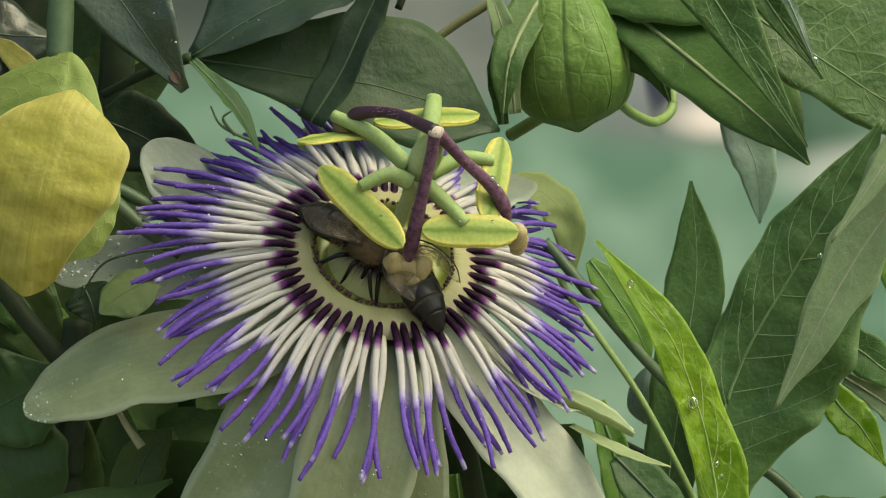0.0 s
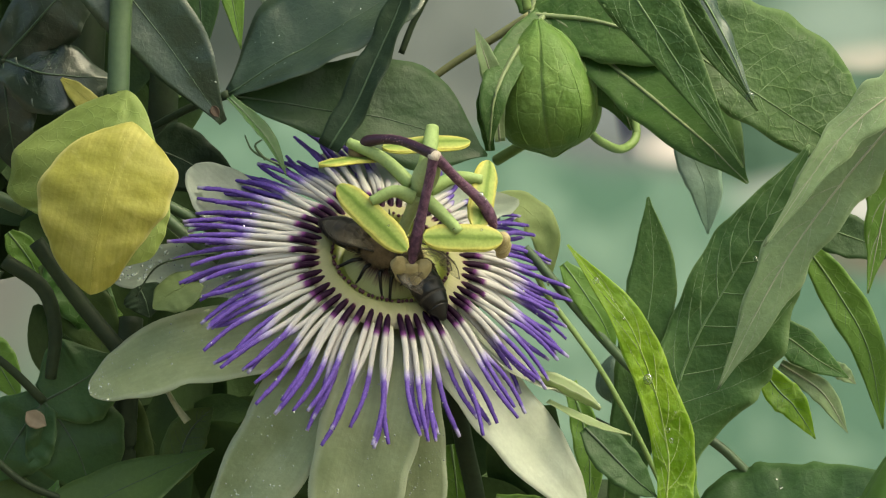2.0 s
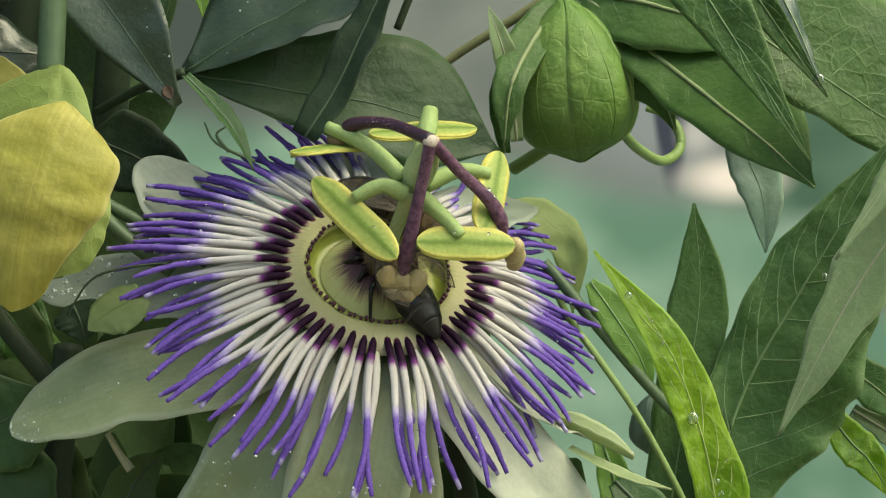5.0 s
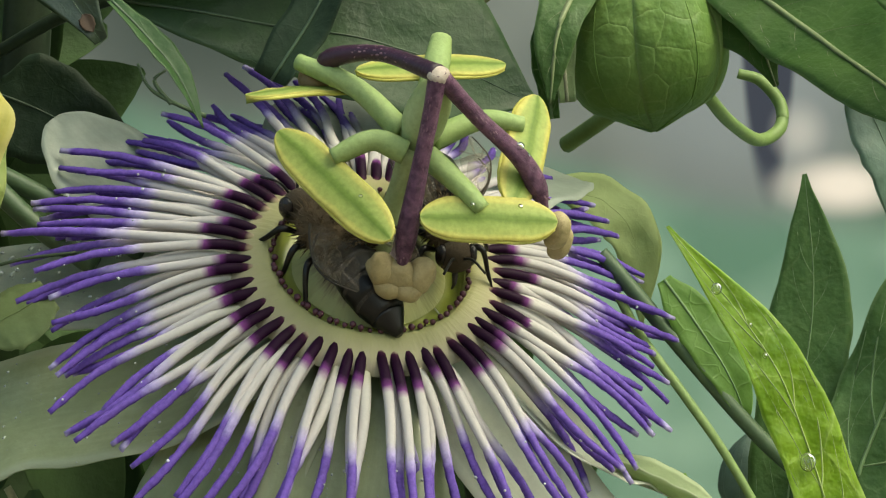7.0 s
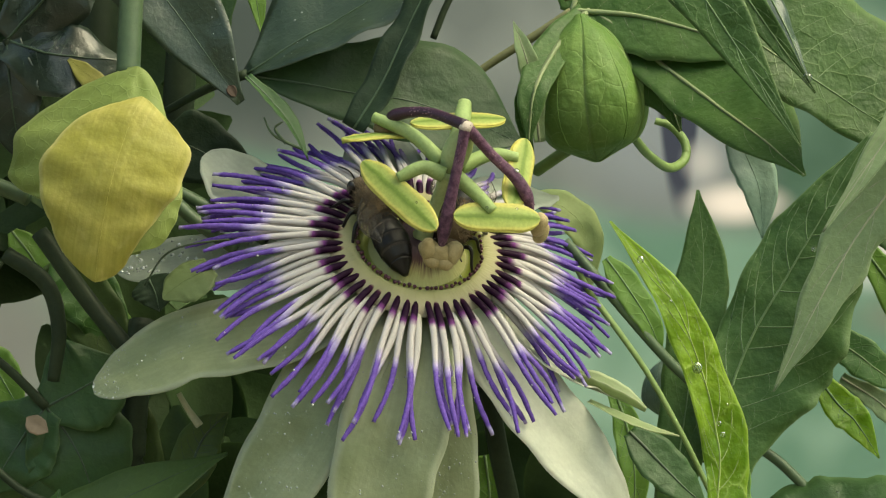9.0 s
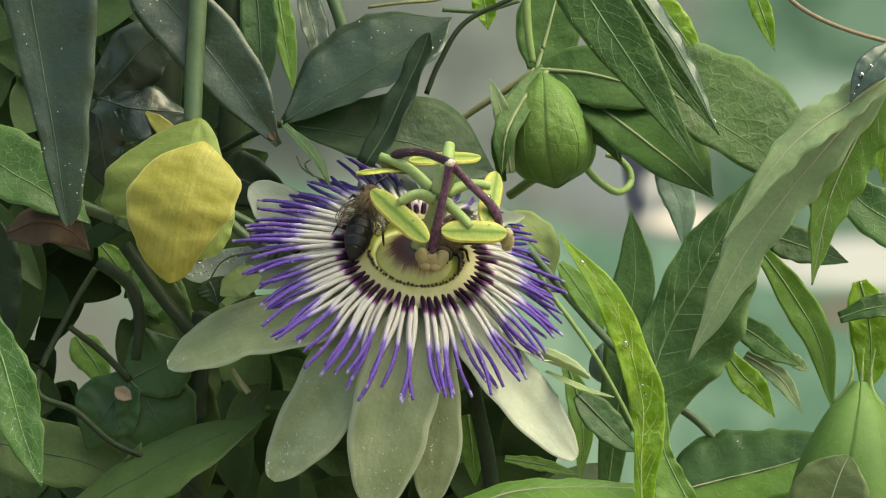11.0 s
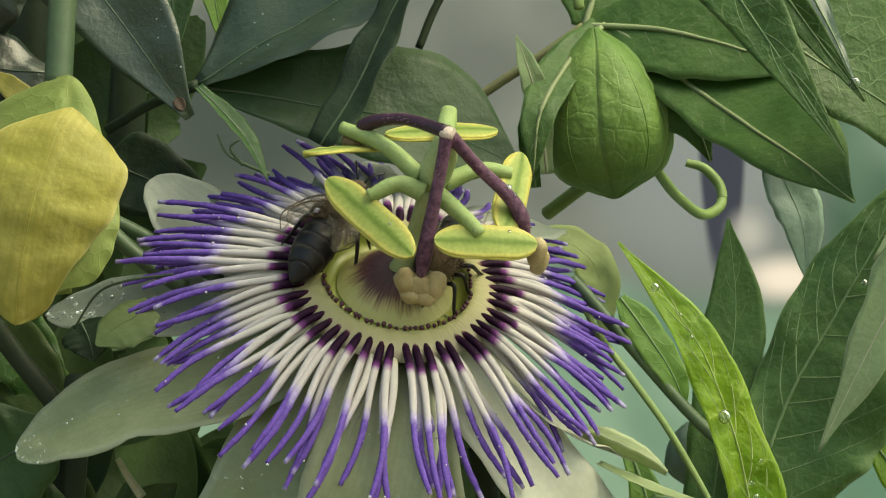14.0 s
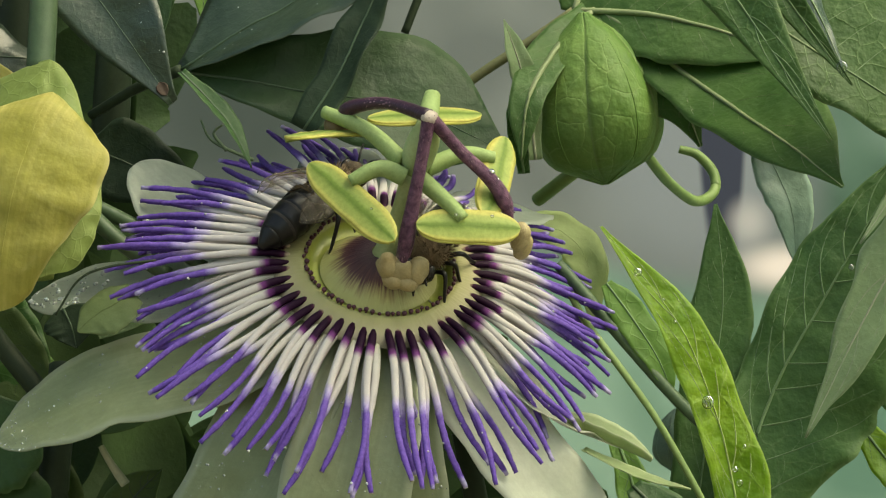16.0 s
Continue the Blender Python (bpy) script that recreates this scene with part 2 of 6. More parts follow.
def leaf_material(name, dark, light, vein, through=0.25, rough=0.42, net=2.6, vein_mix=0.5, wet=0.0, streak=0.0, pucker=0.3, spec=0.3, rim_width=0.016):
    """A leaf skin: two greens in broad patches and fine grain, a net of paler veins, light shining through."""
    mat, nt, bsdf, out = nodes_of(name)
    broad, fine = grain(nt, 70, 3), grain(nt, 900, 5, 0.65)
    colour = mix(nt, ramp(nt, broad, [(0.35, 0.0), (0.68, 1.0)]), dark, light)
    colour = mix(nt, ramp(nt, fine, [(0.3, 0.35), (0.7, 0.0)]), colour, tuple(0.55 * c for c in dark))
    uvn = nt.nodes.new("ShaderNodeUVMap")
    uvn.uv_map = "mm"
    warp = nt.nodes.new("ShaderNodeVectorMath")
    warp.operation = "ADD"
    nz = node(nt, "ShaderNodeTexNoise", Scale=2.2, Detail=2.0)
    nt.links.new(uvn.outputs["UV"], nz.inputs["Vector"])
    sc = nt.nodes.new("ShaderNodeVectorMath")
    sc.operation = "SCALE"
    sc.inputs["Scale"].default_value = 0.22
    nt.links.new(nz.outputs["Color"], sc.inputs[0])
    nt.links.new(uvn.outputs["UV"], warp.inputs[0])
    nt.links.new(sc.outputs["Vector"], warp.inputs[1])
    cells = []
    for k, w in ((net * 1.35, 0.03), (net * 4.2, 0.05)):
        vo = nt.nodes.new("ShaderNodeTexVoronoi")
        vo.feature, vo.voronoi_dimensions = "DISTANCE_TO_EDGE", "2D"
        vo.inputs["Scale"].default_value = k
        nt.links.new(warp.outputs["Vector"], vo.inputs["Vector"])
        cells.append(ramp(nt, vo.outputs["Distance"], [(0.0, 1.0), (w, 0.3), (w * 2.4, 0.0)]))
    patch = ramp(nt, grain(nt, 160, 2), [(0.38, 0.25), (0.62, 1.0)])
    colour = mix(nt, mix(nt, vein_mix, (0, 0, 0), mix(nt, 1.0, cells[0], patch, "MULTIPLY")), colour, vein)
    colour = mix(nt, mix(nt, vein_mix * 0.3, (0, 0, 0), cells[1]), colour, vein)
    if streak:
        mp = nt.nodes.new("ShaderNodeMapping")
        mp.inputs["Scale"].default_value = (14, 0.7, 1)
        nt.links.new(uvn.outputs["UV"], mp.inputs["Vector"])
        ns = node(nt, "ShaderNodeTexNoise", Scale=1.0, Detail=3.0)
        nt.links.new(mp.outputs["Vector"], ns.inputs["Vector"])
        colour = mix(nt, ramp(nt, ns.outputs["Fac"], [(0.35, streak), (0.65, 0.0)]), colour, tuple(0.72 * q for q in dark))
    rim = nt.nodes.new("ShaderNodeUVMap")
    rim.uv_map = "uv"
    rs = nt.nodes.new("ShaderNodeSeparateXYZ")
    nt.links.new(rim.outputs["UV"], rs.inputs[0])
    edge = ramp(nt, rs.outputs["X"], [(0.0, 0.55), (rim_width, 0.35), (rim_width * 2, 0.0), (1 - rim_width * 2, 0.0), (1 - rim_width, 0.35), (1.0, 0.55)])
    colour = mix(nt, edge, colour, vein)
    nt.links.new(colour, bsdf.inputs["Base Color"])
    rough_map = mix(nt, ramp(nt, broad, [(0.3, 0.0), (0.7, 1.0)]), (rough - 0.08,) * 3, (rough + 0.12,) * 3)
    nt.links.new(rough_map, bsdf.inputs["Roughness"])
    bsdf.inputs["Specular IOR Level"].default_value = spec
    bsdf.inputs["Coat Weight"].default_value = wet
    bsdf.inputs["Coat Roughness"].default_value = 0.15
    h = mix(nt, 0.35 if vein_mix > 0.3 else 0.85, cells[0], fine)
    fine_bump = relief(nt, bsdf, h, 0.3, 0.0004)
    puckers = node(nt, "ShaderNodeBump", Strength=pucker, Distance=0.0012)
    nt.links.new(grain(nt, 330, 3, 0.5), puckers.inputs["Height"])
    nt.links.new(puckers.outputs["Normal"], fine_bump.inputs["Normal"])
    tr = node(nt, "ShaderNodeBsdfTranslucent")
    nt.links.new(mix(nt, 0.65, colour, tuple(min(1, 2.2 * c) for c in light), "MIX"), tr.inputs["Color"])
    ms = nt.nodes.new("ShaderNodeMixShader")
    ms.inputs["Fac"].default_value = through
    nt.links.new(bsdf.outputs["BSDF"], ms.inputs[1])
    nt.links.new(tr.outputs["BSDF"], ms.inputs[2])
    nt.links.new(ms.outputs["Shader"], out.inputs["Surface"])
    return mat


def plain_material(name, dark, light, scale=400, rough=0.5, bump=0.2, through=0.0, spec=0.4, depth=0.0003):
    """A skin with two tones in patches and fine relief."""
    mat, nt, bsdf, out = nodes_of(name)
    broad, fine = grain(nt, scale * 0.2, 3), grain(nt, scale * 3, 5, 0.65)
    colour = mix(nt, ramp(nt, broad, [(0.35, 0.0), (0.65, 1.0)]), dark, light)
    colour = mix(nt, ramp(nt, fine, [(0.35, 0.3), (0.6, 0.0)]), colour, tuple(0.6 * c for c in dark))
    nt.links.new(colour, bsdf.inputs["Base Color"])
    bsdf.inputs["Roughness"].default_value = rough
    bsdf.inputs["Specular IOR Level"].default_value = spec
    relief(nt, bsdf, fine, bump, depth)
    if through:
        tr = node(nt, "ShaderNodeBsdfTranslucent")
        nt.links.new(colour, tr.inputs["Color"])
        ms = nt.nodes.new("ShaderNodeMixShader")
        ms.inputs["Fac"].default_value = through
        nt.links.new(bsdf.outputs["BSDF"], ms.inputs[1])
        nt.links.new(tr.outputs["BSDF"], ms.inputs[2])
        nt.links.new(ms.outputs["Shader"], out.inputs["Surface"])
    return mat


def along_material(name, stops, rough=0.5, jitter=0.06, mottled=0.25, through=0.0, across=None, spec=0.2, mottle_from=None):
    """A skin whose colour changes along the length of the piece (uv's v), with an uneven border and mottling."""
    mat, nt, bsdf, out = nodes_of(name)
    uvn = nt.nodes.new("ShaderNodeUVMap")
    uvn.uv_map = "uv"
    sep = nt.nodes.new("ShaderNodeSeparateXYZ")
    nt.links.new(uvn.outputs["UV"], sep.inputs[0])
    info = nt.nodes.new("ShaderNodeObjectInfo")
    a = nt.nodes.new("ShaderNodeMath")
    a.operation = "MULTIPLY_ADD"
    nt.links.new(grain(nt, 350, 3), a.inputs[0])
    a.inputs[1].default_value = jitter * 2
    nt.links.new(sep.outputs["X" if across else "Y"], a.inputs[2])
    b = nt.nodes.new("ShaderNodeMath")
    b.operation = "MULTIPLY_ADD"
    nt.links.new(info.outputs["Random"], b.inputs[0])
    b.inputs[1].default_value = jitter * 2
    nt.links.new(a.outputs[0], b.inputs[2])
    c = nt.nodes.new("ShaderNodeMath")
    c.operation = "SUBTRACT"
    nt.links.new(b.outputs[0], c.inputs[0])
    c.inputs[1].default_value = jitter * 2
    colour = ramp(nt, c.outputs[0], stops)
    fine = grain(nt, 1600, 4, 0.6)
    blotch = ramp(nt, fine, [(0.35, mottled), (0.62, 0.0)])
    if mottle_from:
        blotch = mix(nt, 1.0, blotch, ramp(nt, c.outputs[0], [(0.0, 0.15), (mottle_from, 0.15), (mottle_from + 0.1, 1.0)]), "MULTIPLY")
    colour = mix(nt, blotch, colour, (0.5, 0.5, 0.5), "MULTIPLY")
    nt.links.new(colour, bsdf.inputs["Base Color"])
    bsdf.inputs["Roughness"].default_value = rough
    bsdf.inputs["Specular IOR Level"].default_value = spec
    relief(nt, bsdf, fine, 0.14, 0.0002)
    if through:
        tr = node(nt, "ShaderNodeBsdfTranslucent")
        nt.links.new(colour, tr.inputs["Color"])
        ms = nt.nodes.new("ShaderNodeMixShader")
        ms.inputs["Fac"].default_value = through
        nt.links.new(bsdf.outputs["BSDF"], ms.inputs[1])
        nt.links.new(tr.outputs["BSDF"], ms.inputs[2])
        nt.links.new(ms.outputs["Shader"], out.inputs["Surface"])
    return mat


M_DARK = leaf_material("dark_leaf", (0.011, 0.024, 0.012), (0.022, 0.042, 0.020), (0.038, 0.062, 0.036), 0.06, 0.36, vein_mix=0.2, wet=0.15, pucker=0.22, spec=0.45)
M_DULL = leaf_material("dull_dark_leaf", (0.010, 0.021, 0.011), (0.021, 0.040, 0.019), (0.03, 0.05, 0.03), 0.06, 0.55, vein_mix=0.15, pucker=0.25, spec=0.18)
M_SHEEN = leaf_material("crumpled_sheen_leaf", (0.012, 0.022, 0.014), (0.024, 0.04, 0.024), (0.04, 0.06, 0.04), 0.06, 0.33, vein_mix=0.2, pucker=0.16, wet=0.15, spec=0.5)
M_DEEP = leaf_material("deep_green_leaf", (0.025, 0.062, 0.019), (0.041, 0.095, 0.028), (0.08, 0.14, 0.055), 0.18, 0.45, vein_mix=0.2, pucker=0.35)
# M_DEEP darkened: shade on one lobe is put into the colour
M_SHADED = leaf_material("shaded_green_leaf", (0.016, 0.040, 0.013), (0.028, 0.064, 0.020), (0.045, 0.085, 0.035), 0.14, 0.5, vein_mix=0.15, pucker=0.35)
M_MID = leaf_material("green_leaf", (0.029, 0.086, 0.017), (0.053, 0.136, 0.026), (0.16, 0.26, 0.10), 0.25, 0.45, vein_mix=0.55)
M_VEINED = leaf_material("veined_leaf", (0.030, 0.075, 0.015), (0.048, 0.106, 0.022), (0.15, 0.23, 0.09), 0.24, 0.5, net=1.5, vein_mix=0.46, pucker=0.6)
# M_VEINED lightened in colour, to make up for the pale leaf's shadow
M_VEINED_LIT = leaf_material("lit_veined_leaf", (0.046, 0.105, 0.025), (0.072, 0.145, 0.038), (0.17, 0.25, 0.11), 0.26, 0.5, net=1.3, vein_mix=0.28, pucker=0.5)
# lighter still: light on and through the palmate leaf is put into the colour
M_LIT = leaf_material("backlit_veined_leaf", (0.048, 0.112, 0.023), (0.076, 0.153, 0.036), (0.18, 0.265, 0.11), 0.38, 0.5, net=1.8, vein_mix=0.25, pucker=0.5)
# sunlight shining through is partly put into this bright base colour
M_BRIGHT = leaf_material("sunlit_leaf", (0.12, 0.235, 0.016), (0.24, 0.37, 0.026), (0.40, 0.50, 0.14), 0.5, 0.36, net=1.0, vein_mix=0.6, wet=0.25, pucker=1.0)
M_FRESH = leaf_material("fresh_leaf", (0.10, 0.20, 0.035), (0.14, 0.26, 0.05), (0.24, 0.36, 0.12), 0.38, 0.45, vein_mix=0.4)
M_PALE = leaf_material("pale_leaf_underside", (0.165, 0.235, 0.118), (0.205, 0.285, 0.145), (0.28, 0.34, 0.22), 0.22, 0.62, vein_mix=0.2)
M_BLUE = leaf_material("wet_leaf", (0.035, 0.06, 0.045), (0.065, 0.10, 0.08), (0.12, 0.17, 0.13), 0.15, 0.25, vein_mix=0.3, wet=0.5)
M_OLIVE = leaf_material("olive_leaf", (0.048, 0.085, 0.022), (0.075, 0.125, 0.034), (0.11, 0.16, 0.06), 0.28, 0.5, vein_mix=0.25)
M_TEAL = leaf_material("pale_teal_leaf", (0.15, 0.255, 0.20), (0.25, 0.36, 0.30), (0.32, 0.45, 0.28), 0.25, 0.4, vein_mix=0.2, wet=0.3)
M_RIB = plain_material("leaf_rib", (0.10, 0.17, 0.07), (0.15, 0.23, 0.10), 600, 0.5)
M_RIB_DARK = plain_material("dark_leaf_rib", (0.034, 0.06, 0.034), (0.05, 0.085, 0.045), 600, 0.45)
M_RIB_PALE = plain_material("pale_leaf_rib", (0.24, 0.27, 0.18), (0.30, 0.30, 0.22), 600, 0.55)
M_RIB_OLIVE = plain_material("olive_leaf_rib", (0.17, 0.22, 0.10), (0.23, 0.27, 0.14), 600, 0.55)
M_RIB_BRIGHT = plain_material("bright_leaf_rib", (0.34, 0.44, 0.14), (0.42, 0.50, 0.19), 600, 0.5, through=0.3)
M_STEM = plain_material("green_stem", (0.042, 0.075, 0.036), (0.07, 0.11, 0.052), 300, 0.5)
# dark stem green, with deep shade inside the vine put into the colour
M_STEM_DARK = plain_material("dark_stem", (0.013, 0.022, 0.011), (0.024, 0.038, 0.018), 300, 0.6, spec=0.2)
M_STEM_PALE = plain_material("pale_stem", (0.16, 0.24, 0.07), (0.22, 0.31, 0.11), 300, 0.5, through=0.15)
M_TWIG = plain_material("brown_twig", (0.13, 0.135, 0.06), (0.20, 0.20, 0.09), 300, 0.6)
M_TAN = plain_material("tan_twig", (0.19, 0.145, 0.10), (0.26, 0.20, 0.145), 200, 0.7)
M_DEAD = plain_material("dead_leaf", (0.05, 0.032, 0.022), (0.09, 0.055, 0.035), 200, 0.75)
# petals below the corona: its shade is put into this grey-green
M_PETAL_SHADED = leaf_material("shaded_petal_skin", (0.19, 0.23, 0.125), (0.33, 0.365, 0.235), (0.42, 0.45, 0.36), 0.30, 0.42, net=1.2, vein_mix=0.0, streak=0.35, wet=0.35, pucker=0.2, rim_width=0.05)
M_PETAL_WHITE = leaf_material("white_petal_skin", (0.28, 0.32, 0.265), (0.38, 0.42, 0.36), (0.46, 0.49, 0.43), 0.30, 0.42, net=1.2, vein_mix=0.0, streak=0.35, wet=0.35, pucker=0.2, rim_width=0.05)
# cream petals, made lighter in colour for the light they catch
M_PETAL_CREAM_LIT = leaf_material("lit_cream_petal_skin", (0.50, 0.53, 0.43), (0.64, 0.66, 0.56), (0.54, 0.55, 0.47), 0.38, 0.45, net=1.2, vein_mix=0.0, streak=0.3, wet=0.25, pucker=0.15, rim_width=0.05)
M_YELLOW = leaf_material("yellow_bract_skin", (0.30, 0.285, 0.055), (0.50, 0.445, 0.145), (0.57, 0.53, 0.26), 0.3, 0.5, net=0.6, vein_mix=0.2, streak=0.6, pucker=0.35)
M_FADED = leaf_material("faded_leaf", (0.24, 0.30, 0.12), (0.31, 0.37, 0.165), (0.33, 0.385, 0.19), 0.38, 0.55, vein_mix=0.1, pucker=0.2)
M_LIME = leaf_material("lime_bract_skin", (0.18, 0.245, 0.06), (0.28, 0.335, 0.11), (0.35, 0.405, 0.17), 0.28, 0.5, net=3.0, vein_mix=0.32, streak=0.15, pucker=0.3)
M_SEPAL_PALE = leaf_material("pale_sepal_skin", (0.24, 0.30, 0.15), (0.33, 0.39, 0.22), (0.40, 0.44, 0.30), 0.28, 0.45, net=1.2, vein_mix=0.0, pucker=0.2, wet=0.2, rim_width=0.04)
M_SEPAL = leaf_material("sepal_skin", (0.11, 0.15, 0.06), (0.16, 0.205, 0.09), (0.17, 0.21, 0.10), 0.28, 0.5, net=1.2, vein_mix=0.0, pucker=0.2, rim_width=0.01)
M_BUD = leaf_material("green_bud_skin", (0.09, 0.18, 0.04), (0.15, 0.255, 0.07), (0.20, 0.33, 0.10), 0.3, 0.5, net=1.6, vein_mix=0.06, pucker=0.15)
M_BUD_TEAL = leaf_material("teal_bud_skin", (0.13, 0.21, 0.16), (0.20, 0.285, 0.23), (0.24, 0.33, 0.27), 0.25, 0.5, vein_mix=0.1)
M_BUD_LIGHT = leaf_material("round_bud_skin", (0.102, 0.202, 0.044), (0.25, 0.375, 0.105), (0.34, 0.44, 0.18), 0.32, 0.5, net=1.6, vein_mix=0.35, pucker=0.6)
M_FIL = along_material("corona_filament", [(0.0, (0.34, 0.33, 0.17)), (0.03, (0.28, 0.22, 0.15)), (0.055, (0.04, 0.006, 0.028)), (0.09, (0.011, 0.0006, 0.011)), (0.205, (0.014, 0.0007, 0.016)), (0.235, (0.13, 0.03, 0.15)), (0.275, (0.42, 0.395, 0.39)),
                       (0.50, (0.43, 0.405, 0.415)), (0.55, (0.36, 0.31, 0.54)), (0.60, (0.145, 0.085, 0.38)), (0.97, (0.12, 0.065, 0.35)), (1.0, (0.36, 0.32, 0.56))], 0.6, 0.035, 0.6, 0.15, spec=0.12, mottle_from=0.5)
M_FIL_LOW = along_material("lower_filament", [(0.0, (0.50, 0.49, 0.36)), (0.12, (0.46, 0.44, 0.41)), (0.46, (0.42, 0.395, 0.405)), (0.54, (0.36, 0.31, 0.54)), (0.63, (0.145, 0.085, 0.38)), (0.97, (0.12, 0.065, 0.35)), (1.0, (0.36, 0.32, 0.56))], 0.6, 0.05, 0.6, 0.15, spec=0.12, mottle_from=0.5)


def streaked_material(name, stops, lines, amount, rough, through, bump):
    """A skin whose colour changes across the ring (uv's v), with fine lines running outward."""
    mat, nt, bsdf, out = nodes_of(name)
    uvn = nt.nodes.new("ShaderNodeUVMap")
    uvn.uv_map = "uv"
    mp = nt.nodes.new("ShaderNodeMapping")
    mp.inputs["Scale"].default_value = (lines, 2.0, 1)
    nt.links.new(uvn.outputs["UV"], mp.inputs["Vector"])
    nz = node(nt, "ShaderNodeTexNoise", Scale=1.0, Detail=3.0)
    nt.links.new(mp.outputs["Vector"], nz.inputs["Vector"])
    sep = nt.nodes.new("ShaderNodeSeparateXYZ")
    nt.links.new(uvn.outputs["UV"], sep.inputs[0])
    add = nt.nodes.new("ShaderNodeMath")
    add.operation = "MULTIPLY_ADD"
    nt.links.new(nz.outputs["Fac"], add.inputs[0])
    add.inputs[1].default_value = amount
    nt.links.new(sep.outputs["Y"], add.inputs[2])
    sub = nt.nodes.new("ShaderNodeMath")
    sub.operation = "SUBTRACT"
    nt.links.new(add.outputs[0], sub.inputs[0])
    sub.inputs[1].default_value = amount / 2
    colour = ramp(nt, sub.outputs[0], stops)
    patch = ramp(nt, grain(nt, 220, 3), [(0.35, 0.0), (0.7, 0.3)])
    colour = mix(nt, patch, colour, (0.62, 0.62, 0.5), "MULTIPLY")
    nt.links.new(colour, bsdf.inputs["Base Color"])
    bsdf.inputs["Roughness"].default_value = rough
    bsdf.inputs["Specular IOR Level"].default_value = 0.35
    relief(nt, bsdf, nz.outputs["Fac"], bump, 0.0003)
    tr = node(nt, "ShaderNodeBsdfTranslucent")
    nt.links.new(colour, tr.inputs["Color"])
    ms = nt.nodes.new("ShaderNodeMixShader")
    ms.inputs["Fac"].default_value = through
    nt.links.new(bsdf.outputs["BSDF"], ms.inputs[1])
    nt.links.new(tr.outputs["BSDF"], ms.inputs[2])
    nt.links.new(ms.outputs["Shader"], out.inputs["Surface"])
    return mat


M_COLLAR = streaked_material("collar_skin", [(0.0, (0.32, 0.30, 0.22)), (0.22, (0.30, 0.26, 0.19)), (0.36, (0.29, 0.26, 0.155)), (0.55, (0.28, 0.265, 0.13)), (0.8, (0.285, 0.28, 0.12)), (1.0, (0.26, 0.275, 0.085))], 130, 0.22, 0.5, 0.10, 0.5)
M_GROOVE = streaked_material("nectar_groove_skin", [(0.0, (0.23, 0.26, 0.055)), (0.5, (0.27, 0.31, 0.06)), (1.0, (0.29, 0.30, 0.10))], 60, 0.2, 0.28, 0.1, 0.15)
M_OPERC = streaked_material("operculum_skin", [(0.0, (0.02, 0.006, 0.014)), (0.34, (0.03, 0.009, 0.018)), (0.52, (0.07, 0.03, 0.03)), (0.64, (0.25, 0.21, 0.10)), (0.78, (0.38, 0.37, 0.16)), (1.0, (0.40, 0.40, 0.17))], 110, 0.5, 0.45, 0.08, 0.5)
M_DOT = plain_material("purple_dot", (0.04, 0.008, 0.02), (0.07, 0.015, 0.03), 900, 0.45)
M_STYLE = plain_material("purple_style", (0.045, 0.010, 0.038), (0.155, 0.068, 0.125), 5000, 0.42, 0.6)
M_STYLE_DARK = plain_material("dark_purple_style", (0.016, 0.005, 0.014), (0.032, 0.008, 0.026), 420, 0.38, 0.4)
M_SPECK = plain_material("style_speckle", (0.12, 0.055, 0.095), (0.26, 0.16, 0.19), 900, 0.5, 0.3)
M_STIGMA = plain_material("stigma_skin", (0.27, 0.21, 0.10), (0.41, 0.34, 0.19), 900, 0.6, 0.5)
M_STIGMA_BROWN = plain_material("brown_stigma_skin", (0.10, 0.07, 0.03), (0.16, 0.11, 0.05), 500, 0.6, 0.4)
M_JOINT = plain_material("style_joint_skin", (0.34, 0.27, 0.24), (0.46, 0.40, 0.34), 700, 0.5, 0.4)
M_ARM = plain_material("stamen_arm_skin", (0.24, 0.335, 0.12), (0.32, 0.415, 0.175), 500, 0.58, 0.35, through=0.2, spec=0.25)
M_OVARY = plain_material("ovary_skin", (0.33, 0.41, 0.19), (0.42, 0.49, 0.26), 500, 0.55, 0.3, through=0.15, spec=0.25)
M_ANTHER = along_material("anther_skin", [(0.0, (0.432, 0.396, 0.116)), (0.10, (0.405, 0.386, 0.105)), (0.17, (0.288, 0.331, 0.089)), (0.33, (0.234, 0.299, 0.079)), (0.43, (0.135, 0.198, 0.037)), (0.52, (0.117, 0.179, 0.032)), (0.64, (0.225, 0.290, 0.074)), (0.83, (0.288, 0.331, 0.089)),
                           (0.90, (0.405, 0.386, 0.105)), (1.0, (0.48, 0.43, 0.11))], 0.5, 0.06, 0.35, 0.1, across=True)
M_POLLEN = plain_material("yellow_anther_skin", (0.42, 0.40, 0.07), (0.50, 0.48, 0.12), 700, 0.5, 0.4, through=0.1)
M_WATER, nt_, bs_, out_ = nodes_of("water_drop")
bs_.inputs["Transmission Weight"].default_value, bs_.inputs["IOR"].default_value, bs_.inputs["Roughness"].default_value = 1.0, 1.33, 0.02
# dew beads are whitened: their bright glints are put into the colour
M_DEW, nt_, bs_, out_ = nodes_of("dew")
bs_.inputs["Base Color"].default_value = (0.75, 0.8, 0.78, 1)
bs_.inputs["Transmission Weight"].default_value, bs_.inputs["IOR"].default_value, bs_.inputs["Roughness"].default_value = 0.55, 1.33, 0.06
M_BEE_HAIR = plain_material("bee_hair", (0.05, 0.034, 0.018), (0.135, 0.092, 0.05), 1500, 0.9, 0.6)
